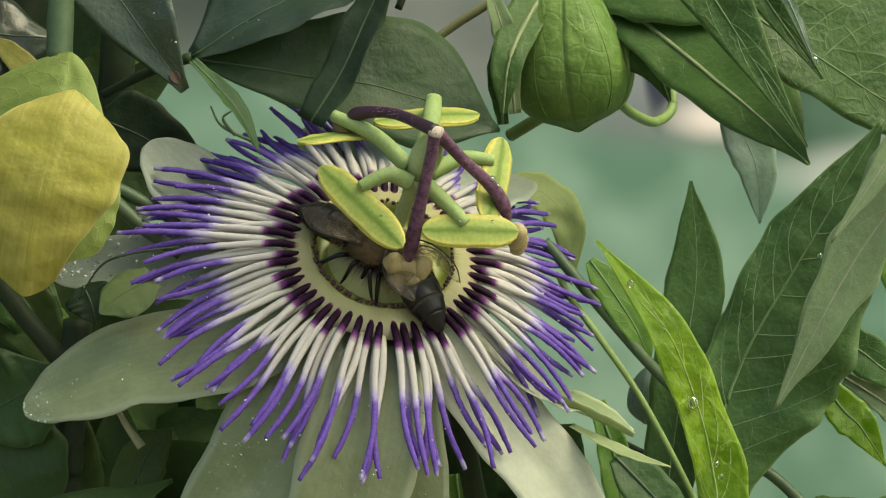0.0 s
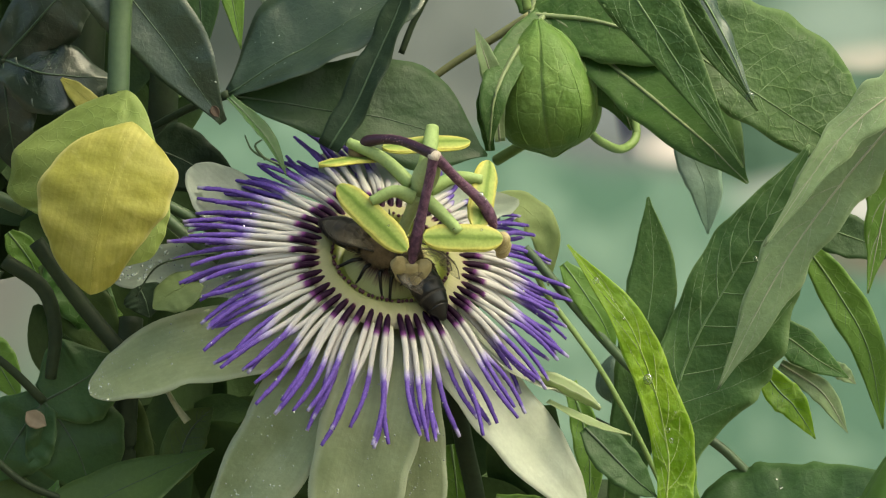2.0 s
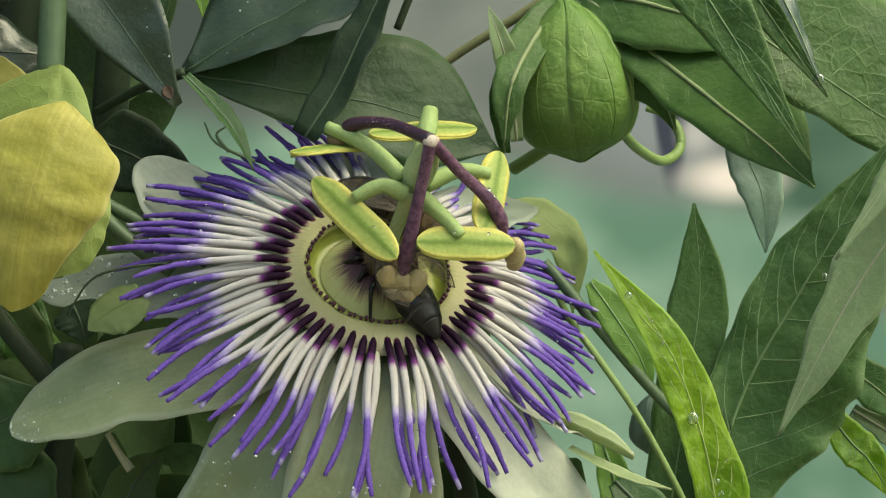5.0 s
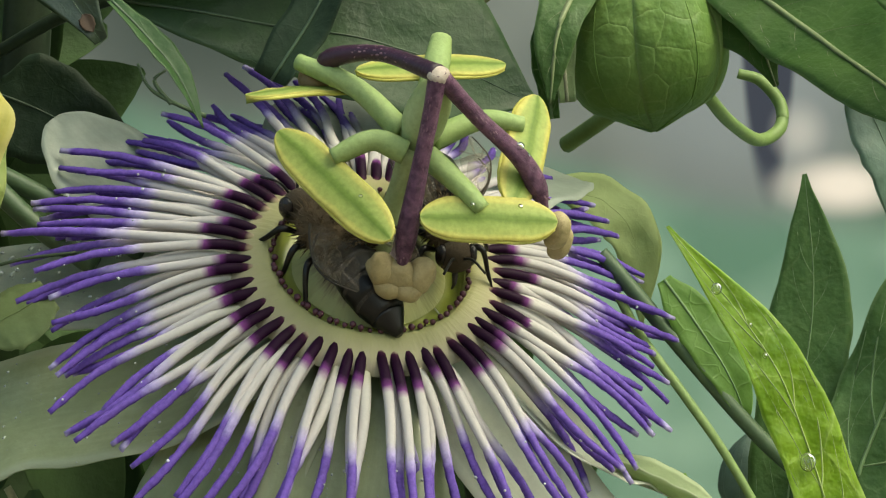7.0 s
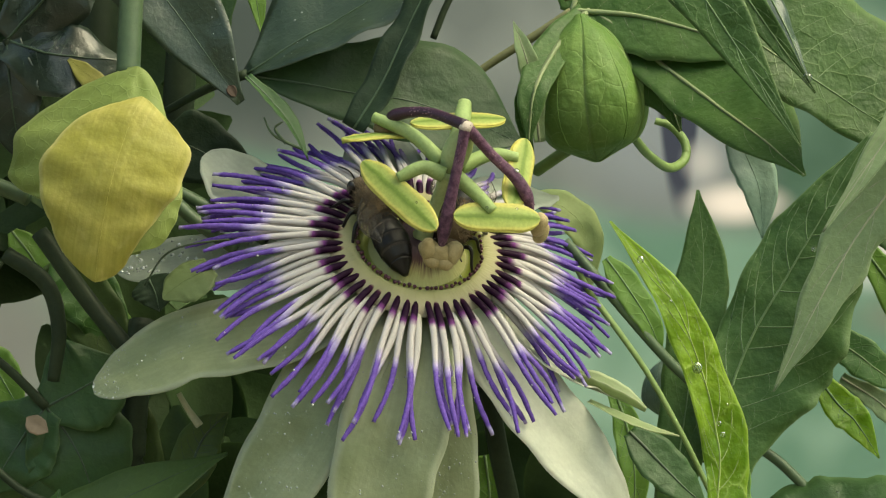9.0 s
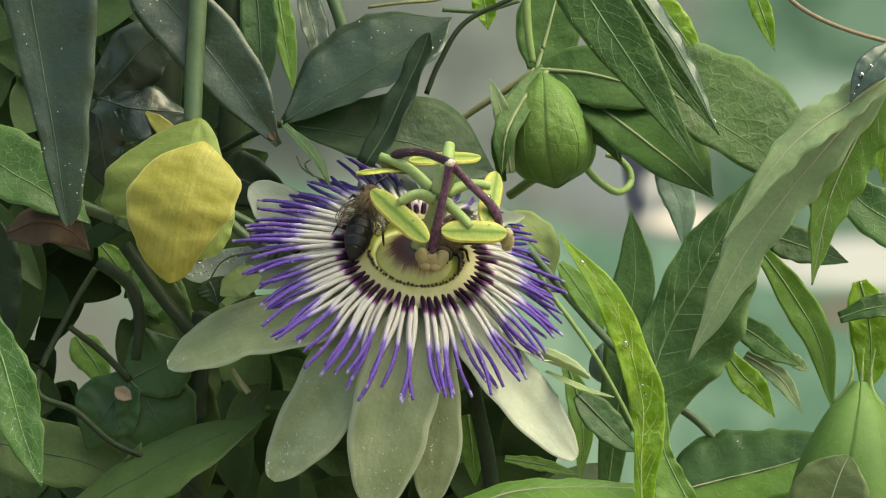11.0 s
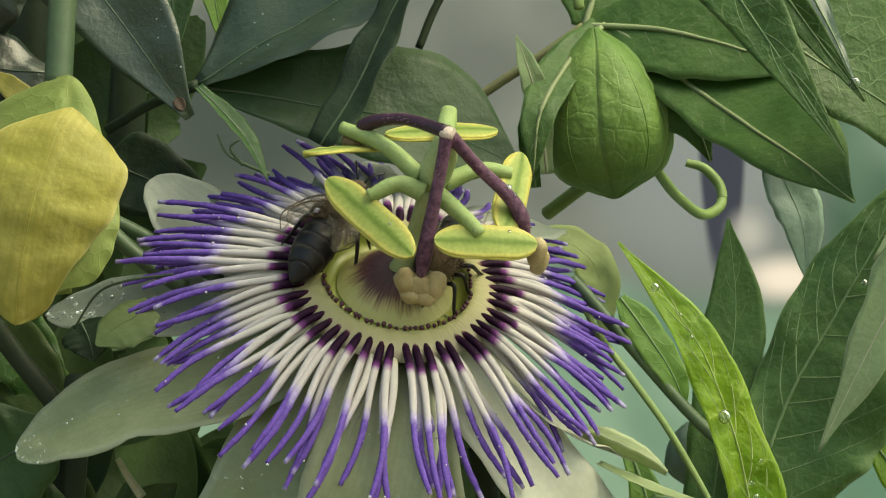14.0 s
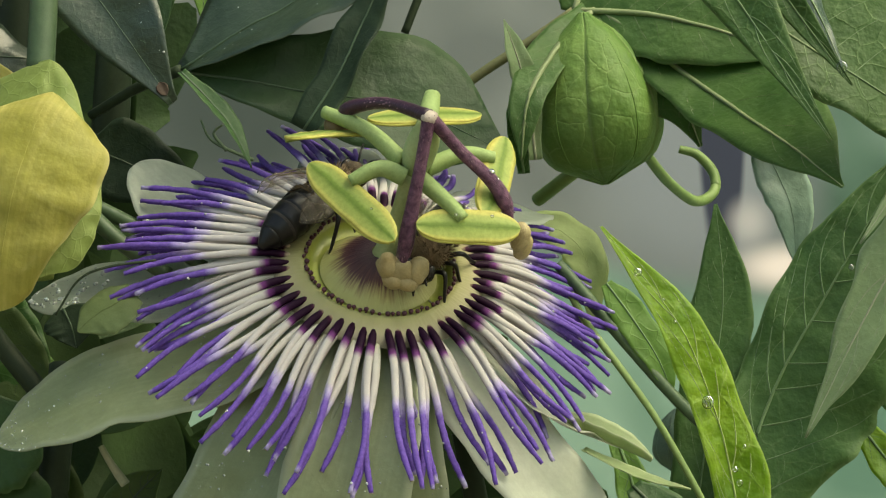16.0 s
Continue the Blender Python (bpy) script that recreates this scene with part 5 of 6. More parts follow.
stem("pale green curled tendril behind leaves", [(42.8, 84.0, 30.4), (44.6, 90.0, 28.7), (47.8, 104.0, 27.2), (53.0, 122.0, 26.2), (56.8, 128.0, 28.6), (57.0, 130.0, 32.7), (53.9, 130.0, 36.4), (50.3, 130.0, 37.6)], [0.9, 1.0, 1.05, 1.05, 1.0, 0.8], M_STEM_PALE, "tendril")
closed_bud("large green bud with pointed horns, wrapped in sepals", (100.8, -6.0, -90.1), (106.5, -8.0, -31.1), 14.5, M_BUD, 3, 0.35)
leaf("pale green bract, its rib showing", [([(94.5, -22.0, -73.4), (96.5, -24.0, -62.7), (98.9, -25.0, -54.7), (101.6, -25.0, -48.9)], [6, 9, 10, 9, 6.5, 4], (-0.1, -0.9, 0.4), dict(fold=0.08, blunt=0.3, scallop=0.02))], M_SEPAL, M_RIB_PALE, lateral=0.1, rib=0.3)
ACROSS = [(59.7, 20.0, -58.9), (73.8, 19.0, -54.7), (87.9, 18.0, -51.4), (103.2, 16.0, -46.4)]
leaf("dark green leaf with a pale midrib, lying across", [
    (ACROSS, [(2, 0.3), (11, 0.3), (14, 0.3), (12, 0.3), (9, 0.3), (4, 0.3)], (0.1, -0.75, 0.6), dict(fold=0.1, wave=0.5, scallop=0.03, nv=40)),
    (ACROSS, [(0.3, 2), (0.3, 7), (0.3, 9), (0.3, 9), (0.3, 8), (0.3, 3)], (0.1, -0.85, 0.35), dict(fold=0.1, wave=0.4, scallop=0.03, mat=M_FRESH)),
], M_DEEP, M_RIB_PALE, lateral=0.05)
leaf("small green leaf with a wavy margin, beaded with dew", [([(69.2, 2.0, -67.1), (63.1, 1.0, -54.6), (59.7, 1.0, -46.4), (60.6, 3.0, -35.8)], [(5, 2), (8, 2.6), (8.0, 2.2), (6, 2), (3, 1.6), (0.3, 0.3)], (0.2, -0.9, 0.3), dict(fold=0.25, wave=0.6, scallop=0.06, dew=14))], M_FRESH, M_RIB)
leaf("fresh green leaf lying below the flower", [([(9.5, -14.0, -61.8), (24.5, -16.0, -56.9), (38.0, -16.0, -56.1), (53.1, -15.0, -56.2)], [(3, 3), (3.5, 6), (3.0, 8), (2.4, 8), (1.2, 6)], (0, -0.7, 0.7), dict(fold=0.1, wave=0.3))], M_FRESH, M_RIB_PALE)
leaf("long fresh green leaf, arched", [([(87.9, 58.0, 5.3), (95.9, 58.0, -5.9), (103.2, 58.0, -19.3), (106.8, 60.0, -37.1)], wide(4.6), (0, -0.95, 0.2), dict(fold=0.15))], M_FRESH, M_RIB)
leaf("fresh green leaf among others", [([(76.0, 48.0, -12.2), (84.7, 48.0, -16.7), (90.5, 48.0, -21.1), (98.0, 50.0, -25.5)], wide(4.2), (0, -0.9, 0.3), dict(fold=0.15))], M_MID, M_RIB)
leaf("pale wet tip of a leaf", [([(93.8, 52.0, -22.5), (96.7, 52.0, -24.3), (99.9, 52.0, -26.9)], wide(1.9), (0, -0.9, 0.3), dict(fold=0.15))], M_PALE, M_RIB_PALE)
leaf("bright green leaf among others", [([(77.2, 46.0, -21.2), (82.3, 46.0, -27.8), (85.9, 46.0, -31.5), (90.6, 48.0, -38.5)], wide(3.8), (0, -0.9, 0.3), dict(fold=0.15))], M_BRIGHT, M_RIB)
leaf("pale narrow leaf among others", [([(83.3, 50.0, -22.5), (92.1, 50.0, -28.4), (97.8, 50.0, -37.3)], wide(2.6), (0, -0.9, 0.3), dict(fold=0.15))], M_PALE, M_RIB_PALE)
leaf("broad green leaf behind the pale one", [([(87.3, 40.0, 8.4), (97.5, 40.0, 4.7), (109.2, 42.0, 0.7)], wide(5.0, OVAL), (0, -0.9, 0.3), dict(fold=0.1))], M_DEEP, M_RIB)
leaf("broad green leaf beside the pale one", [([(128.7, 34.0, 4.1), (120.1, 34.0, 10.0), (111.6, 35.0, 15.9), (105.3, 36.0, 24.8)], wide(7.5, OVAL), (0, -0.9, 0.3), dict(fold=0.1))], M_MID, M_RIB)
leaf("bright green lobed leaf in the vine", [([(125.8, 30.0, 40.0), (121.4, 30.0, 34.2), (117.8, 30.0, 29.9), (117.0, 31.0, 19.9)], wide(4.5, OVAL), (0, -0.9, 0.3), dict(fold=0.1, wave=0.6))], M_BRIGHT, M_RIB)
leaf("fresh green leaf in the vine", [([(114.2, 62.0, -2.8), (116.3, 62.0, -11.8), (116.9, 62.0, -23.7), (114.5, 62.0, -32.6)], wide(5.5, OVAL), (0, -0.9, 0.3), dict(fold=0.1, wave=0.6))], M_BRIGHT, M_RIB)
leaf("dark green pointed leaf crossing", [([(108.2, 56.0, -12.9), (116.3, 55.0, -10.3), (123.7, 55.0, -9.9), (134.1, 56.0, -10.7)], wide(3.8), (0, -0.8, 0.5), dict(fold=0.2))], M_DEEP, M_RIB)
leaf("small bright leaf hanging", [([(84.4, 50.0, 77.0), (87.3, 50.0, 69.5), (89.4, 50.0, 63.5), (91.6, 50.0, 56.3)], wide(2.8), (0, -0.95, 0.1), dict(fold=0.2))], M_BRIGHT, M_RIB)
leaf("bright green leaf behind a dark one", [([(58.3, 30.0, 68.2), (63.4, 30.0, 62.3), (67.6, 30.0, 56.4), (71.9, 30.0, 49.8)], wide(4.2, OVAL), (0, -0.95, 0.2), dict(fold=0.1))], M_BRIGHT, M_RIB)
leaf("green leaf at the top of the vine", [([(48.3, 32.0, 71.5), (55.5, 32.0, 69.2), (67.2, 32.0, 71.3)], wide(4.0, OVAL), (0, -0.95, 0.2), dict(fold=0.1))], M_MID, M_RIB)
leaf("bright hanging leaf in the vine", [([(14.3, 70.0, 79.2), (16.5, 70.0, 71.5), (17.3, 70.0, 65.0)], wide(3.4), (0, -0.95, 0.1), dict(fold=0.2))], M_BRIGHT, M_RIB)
leaf("pale yellowing leaf hanging behind the flower", [([(21.1, 46.0, 13.3), (28.9, 46.0, 10.5), (32.6, 46.0, 4.8), (33.2, 46.0, -5.6)], wide(4.2, OVAL), (0.1, -0.75, 0.55), dict(fold=0.08, crumple=0.6))], M_FADED, M_FADED, lateral=0, rib=0.06)
leaf("deep green leaf behind the bright one", [([(35.3, 18.0, -0.7), (39.5, 18.0, -6.5), (43.9, 18.0, -13.6), (45.8, 19.0, -19.2)], wide(3.0, OVAL), (0.2, -0.9, 0.2), dict(fold=0.1))], M_FRESH, M_RIB, lateral=0, rib=0.25)
leaf("green leaf behind the hanging petals", [([(12.3, 24.0, -38.1), (13.3, 24.0, -45.9), (14.1, 24.0, -55.9)], wide(3.4, OVAL), (0, -0.95, 0.1), dict(fold=0.1))], M_FRESH, M_RIB)
leaf("dewy grey-green leaf under the flower", [([(39.2, 6.0, -33.7), (44.7, 5.0, -39.3), (49.5, 5.0, -44.2), (53.7, 6.0, -47.7)], wide(4.4, OVAL), (0, -0.85, 0.5), dict(fold=0.1, crumple=0.05))], M_DEEP, M_RIB_DARK, lateral=0.05)
leaf("yellow-green leaf under the flower", [([(36.5, 16.0, -25.0), (39.3, 16.0, -33.4), (40.7, 16.0, -43.3), (39.9, 17.0, -54.6)], wide(3.2), (0.2, -0.9, 0.1), dict(fold=0.2))], M_FRESH, M_RIB)
leaf("narrow green leaf below the flower", [([(21.5, 22.0, -49.1), (30.1, 22.0, -50.6), (40.0, 22.0, -53.2)], wide(2.0), (0, -0.8, 0.5), dict(fold=0.2))], M_FRESH, M_RIB)
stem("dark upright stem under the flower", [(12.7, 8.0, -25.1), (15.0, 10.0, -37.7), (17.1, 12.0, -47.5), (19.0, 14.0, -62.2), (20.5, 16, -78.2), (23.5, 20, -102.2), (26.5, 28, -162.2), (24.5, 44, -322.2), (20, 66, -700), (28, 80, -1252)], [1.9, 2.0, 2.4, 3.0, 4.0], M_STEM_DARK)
stem("green stem beside the flower", [(27.5, 18.0, 2.6), (30.4, 18.0, -0.7), (38.8, 18.0, -10.7), (47.2, 19.0, -20.1), (55.7, 20.0, -27.7)], [0.95, 1.0, 1.0, 1.0], M_STEM)
stem("thin pale green stem under the flower", [(29.6, 12.0, -2.9), (32.3, 14.0, -7.7), (37.6, 14.0, -14.9), (43.4, 14.0, -23.3), (50.0, 15.0, -35.1), (55.2, 16.0, -45.8)], [0.6, 0.6, 0.55, 0.55], M_STEM_PALE)
stem("thin green stem in the depth", [(64.4, 26.0, -36.2), (69.4, 26.0, -39.8), (77.2, 27.0, -47.6)], [1.0, 1.0, 1.0], M_STEM)
stem("dark woody stem in the shade", [(38.8, 30.0, -31.7), (47.4, 30.0, -36.0), (57.4, 30.0, -39.6)], [0.8, 0.8, 0.8], M_STEM_DARK)
bracts = thing("flower_bract", (28.8, 6.0, -23.2), "pale green curled bract under the flower", "bract")
for pts, w, kw in (
    ([(28.1, 4.0, -22.8), (33.6, 3.0, -25.4), (38.4, 2.0, -27.6), (42.3, 2.0, -29.4)], wide(2.4, OVAL), dict(fold=0.6, curl=-0.8, thick=0.9, crumple=0.1, wave=0.06)),
    ([(31.5, 2.0, -28.2), (37.0, 0.0, -31.1), (42.5, -2.0, -33.4), (47.9, -4.0, -34.5)], wide(1.8), dict(fold=0.3, crumple=0.05, wave=0.06)),
):
    bm, top = blade(pts, w, (0.1, -0.35, 0.95), **kw)
    part("bract", bm, M_SEPAL_PALE, bracts)
closed_bud("small oval grey-green bud in the shade", (46.2, 36.0, -30.1), (46.8, 36.0, -19.7), 3.4, M_BUD_TEAL)
stem("thin dry tan twig crossing the distance", [(93.0, 85.0, 80.9), (102.2, 85.0, 72.3), (114.4, 85.0, 66.4), (132.8, 85.0, 61.1)], [0.65, 0.65, 0.6, 0.55], M_TAN)
stem("thin dark bowed stem above the leaves", [(1.9, 34.0, 43.5), (5.3, 34.0, 51.6), (11.9, 34.0, 61.8), (25.7, 34.0, 68.7)], [0.7, 0.7, 0.6], M_STEM_DARK)
stem("green stem across the top", [(5.8, 44.0, 66.5), (16.1, 44.0, 66.2), (25.7, 44.0, 68.8)], [0.6, 0.6, 0.6], M_STEM)
stem("pale green upright stem behind leaves", [(27.2, 56.0, 76.9), (27.9, 56.0, 63.3), (29.1, 56.0, 54.3)], [1.1, 1.1, 1.0], M_STEM_PALE)
stem("brown stem across the top", [(-13.8, 52.0, 68.5), (-4.8, 52.0, 69.6), (4.1, 52.0, 70.4), (14.6, 52.0, 73.9)], [0.45, 0.45, 0.45], M_TWIG)
leaf("dewy crumpled leaf tip covered in drops", [([(116.2, 0.0, 51.4), (111.4, -3.0, 46.5), (108.2, -4.0, 42.3), (105.2, -4.0, 36.4)], [(1.0, 1.0), (4.2, 3.0), (5.0, 3.4), (2.6, 2.2), (0.3, 0.3)], (-0.2, -0.9, 0.3), dict(fold=0.12, wave=0.15, crumple=0.15))], M_BLUE, M_RIB_DARK, lateral=0)

# lower side, in the shade of the vine
leaf("green leaf with water drops hanging", [([(-103.7, -6.0, -14.0), (-98.8, -6.0, -26.4), (-94.4, -7.0, -41.6), (-89.1, -8.0, -55.6)], wide(6.4), (0.3, -0.9, 0.2), dict(fold=0.15, wave=0.8, waves=3, scallop=0.05, nv=40, dew=50))], M_MID, M_RIB)
leaf("brown withered leaf hanging in shade", [([(-102.9, 22.0, 7.5), (-93.9, 20.0, 10.2), (-86.8, 20.0, 8.0), (-82.0, 22.0, 3.1)], wide(6.0, OVAL), (0, -0.8, 0.5), dict(fold=-0.2, wave=1.2, waves=2))], M_DEAD, M_DEAD)
shade_leaf = leaf("dark palmate leaf with a tan withered spot, in deep shade", [
    ([(-72.3, 26.0, -29.2), (-66.5, 26.0, -26.1), (-62.7, 26.0, -23.8), (-57.8, 28.0, -19.6)], [(4, 4), (9, 8), (11, 9), (8, 7), (0.4, 0.4)], (0.1, -0.9, 0.2), dict(fold=0.06, wave=0.4, nv=40)),
    ([(-72.3, 26.0, -29.2), (-67.8, 26.0, -35.0), (-64.6, 26.0, -41.3), (-62.2, 28.0, -50.2)], [(5, 5), (10, 9), (11.5, 10), (8, 7), (0.4, 0.4)], (0, -0.9, 0.25), dict(fold=0.06, wave=0.4, nv=40)),
    ([(-72.3, 26.0, -29.2), (-76.7, 26.0, -34.9), (-79.9, 26.0, -40.0), (-83.4, 28.0, -46.3)], [(4, 4), (8, 8), (9, 9), (6, 6), (0.4, 0.4)], (-0.1, -0.9, 0.2), dict(fold=0.06, wave=0.4, nv=40)),
], M_DEEP, M_RIB_DARK, [(-72.3, 26.0, -29.2), (-79.1, 24.0, -22.2), (-87.1, 22.0, -15.9)], M_STEM_DARK, 1.0, lateral=0)
bm, top = blade([(-75.4, 22.0, -31.2), (-73.6, 22.0, -32.7), (-71.3, 22.0, -34.0)], [0.8, 1.7, 1.9, 1.6, 0.6], (0, -0.95, 0.2), thick=0.2, nv=14, nu=8, blunt=0.3, both=True)
part("withered_spot", bm, M_TAN, shade_leaf, "tan withered spot")
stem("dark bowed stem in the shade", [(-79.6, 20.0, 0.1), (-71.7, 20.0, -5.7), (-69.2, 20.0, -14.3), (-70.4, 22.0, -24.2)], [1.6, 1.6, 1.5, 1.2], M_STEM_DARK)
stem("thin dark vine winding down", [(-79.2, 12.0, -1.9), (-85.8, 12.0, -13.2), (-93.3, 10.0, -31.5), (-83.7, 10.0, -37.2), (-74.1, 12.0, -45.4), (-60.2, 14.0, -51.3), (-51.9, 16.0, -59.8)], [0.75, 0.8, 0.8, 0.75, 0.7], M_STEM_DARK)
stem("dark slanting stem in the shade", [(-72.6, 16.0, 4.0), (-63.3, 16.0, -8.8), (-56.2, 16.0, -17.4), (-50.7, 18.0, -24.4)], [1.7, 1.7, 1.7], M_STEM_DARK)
leaf("broad green leaf in the shade", [([(-83.9, 12.0, -62.4), (-69.6, 10.0, -54.1), (-54.0, 9.0, -45.8), (-35.7, 8.0, -38.0)], [(4, 4), (6, 9), (7, 11), (5, 8), (0.4, 0.4)], (0, -0.75, 0.65), dict(fold=0.1, nv=40))], M_OLIVE, M_RIB_DARK, lateral=0, rib=0.25)
leaf("green leaf below in the shade", [([(-74.5, 16.0, -62.5), (-71.0, 16.0, -54.1), (-68.3, 17.0, -44.9)], wide(4.0), (0.3, -0.9, 0.2), dict(fold=0.2))], M_MID, M_RIB_DARK)
leaf("brownish green leaf in the shade", [([(-45.4, 22.0, -45.7), (-41.8, 22.0, -35.7), (-36.8, 22.0, -30.1)], wide(4.5, OVAL), (0, -0.9, 0.2), dict(fold=0.2))], M_OLIVE, M_RIB_DARK)
leaf("fresh green leaf deep in the vine", [([(-90.3, 56.0, -16.9), (-85.8, 56.0, -22.9), (-81.3, 56.0, -30.4)], wide(4.6, OVAL), (0.2, -0.9, 0.3), dict(fold=0.1))], M_FRESH, M_RIB, lateral=0)
leaf("bright green leaf behind the faded flower", [([(-82.1, 44.0, 6.1), (-77.6, 44.0, 0.2), (-75.2, 45.0, -5.7)], wide(3.2, OVAL), (0.2, -0.9, 0.3), dict(fold=0.1))], M_FRESH, M_RIB, lateral=0)
leaf("fresh green leaf behind a pale petal", [([(-66.8, 46.0, -5.7), (-63.1, 46.0, -10.1), (-57.9, 46.0, -11.6)], wide(3.6, OVAL), (0.1, -0.9, 0.4), dict(fold=0.1))], M_FRESH, M_RIB, lateral=0)
leaf("green leaf behind the faded flower", [([(-72.0, 40.0, 1.3), (-67.9, 40.0, -4.5), (-63.1, 40.0, -11.9), (-60.6, 41.0, -20.6)], wide(6.5, OVAL), (0.1, -0.9, 0.3), dict(fold=0.12, wave=0.5))], M_MID, M_RIB, lateral=0)
leaf("dark green leaf low in the vine", [([(-111.1, 30.0, -43.9), (-96.6, 30.0, -46.8), (-80.7, 30.0, -51.2), (-67.9, 32.0, -62.0)], wide(9.5, OVAL), (0, -0.8, 0.5), dict(fold=0.1, wave=0.5))], M_OLIVE, M_RIB_DARK)
leaf("green leaf low in the shade", [([(-62.5, 34.0, -23.8), (-58.1, 34.0, -35.4), (-55.9, 34.0, -47.0), (-55.3, 36.0, -61.4)], wide(7.0, OVAL), (0.1, -0.9, 0.2), dict(fold=0.15, wave=0.5))], M_OLIVE, M_RIB_DARK)
leaf("dark leaf hanging deep in the shade", [([(-108.4, 34.0, 11.3), (-107.4, 34.0, -0.3), (-106.4, 34.0, -12.0), (-106.7, 36.0, -26.5)], wide(6.5, OVAL), (0.1, -0.9, 0.2), dict(fold=0.15, wave=0.5))], M_DULL, M_RIB_DARK)
leaf("green leaf deep in the vine", [([(-73.4, 40.0, -0.1), (-64.6, 40.0, -11.9), (-57.3, 40.0, -23.6)], wide(6.5, OVAL), (0, -0.9, 0.2), dict(fold=0.2))], M_OLIVE, M_RIB_DARK)
stem("short pale dry tendril under a petal", [(-45.5, 14.0, -26.7), (-43.8, 14.0, -29.6), (-41.5, 14.0, -32.8)], [0.5, 0.6, 0.8], M_RIB_PALE, "tendril")
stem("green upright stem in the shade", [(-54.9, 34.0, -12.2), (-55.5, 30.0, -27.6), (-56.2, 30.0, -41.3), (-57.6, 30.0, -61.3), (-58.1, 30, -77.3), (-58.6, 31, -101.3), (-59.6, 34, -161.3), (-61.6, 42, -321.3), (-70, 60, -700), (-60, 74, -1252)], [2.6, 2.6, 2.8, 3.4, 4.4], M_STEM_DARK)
for pts in ([(-25.4, 12.0, 20.5), (-27.5, 12.0, 23.3), (-26.1, 12.0, 24.7)], [(-21.1, 12.0, 19.0), (-25.4, 12.0, 20.8), (-28.2, 12.0, 22.6), (-29.6, 12.0, 25.5)]):
    stem("tiny curled green tendril behind the petals", pts, [0.3, 0.25, 0.15], M_STEM, "tendril")

# dense foliage that closes the vine behind, deep shade put into its colour
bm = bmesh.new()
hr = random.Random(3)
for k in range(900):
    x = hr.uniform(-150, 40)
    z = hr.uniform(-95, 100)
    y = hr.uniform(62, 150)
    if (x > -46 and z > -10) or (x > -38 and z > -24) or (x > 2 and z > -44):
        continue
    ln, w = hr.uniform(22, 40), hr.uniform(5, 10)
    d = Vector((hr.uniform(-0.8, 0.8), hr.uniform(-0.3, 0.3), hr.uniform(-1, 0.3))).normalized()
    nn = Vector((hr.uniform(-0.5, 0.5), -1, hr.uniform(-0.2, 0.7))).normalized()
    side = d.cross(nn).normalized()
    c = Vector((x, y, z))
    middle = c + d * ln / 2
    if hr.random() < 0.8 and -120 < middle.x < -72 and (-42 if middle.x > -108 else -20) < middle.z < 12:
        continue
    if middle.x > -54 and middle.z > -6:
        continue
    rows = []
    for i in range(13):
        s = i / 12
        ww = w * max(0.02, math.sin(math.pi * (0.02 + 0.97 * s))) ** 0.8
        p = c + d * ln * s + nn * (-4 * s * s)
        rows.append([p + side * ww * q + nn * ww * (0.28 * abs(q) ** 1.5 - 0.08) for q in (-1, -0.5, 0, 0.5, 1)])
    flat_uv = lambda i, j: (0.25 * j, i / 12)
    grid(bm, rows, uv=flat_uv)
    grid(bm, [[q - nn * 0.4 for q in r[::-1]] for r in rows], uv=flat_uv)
tagged(new("shaded_foliage", mesh_of("shaded_foliage", bm, M_FOLIAGE_SHADED)), "dense foliage deep in the vine, shade put into its colour", "foliage", kind="stuff")


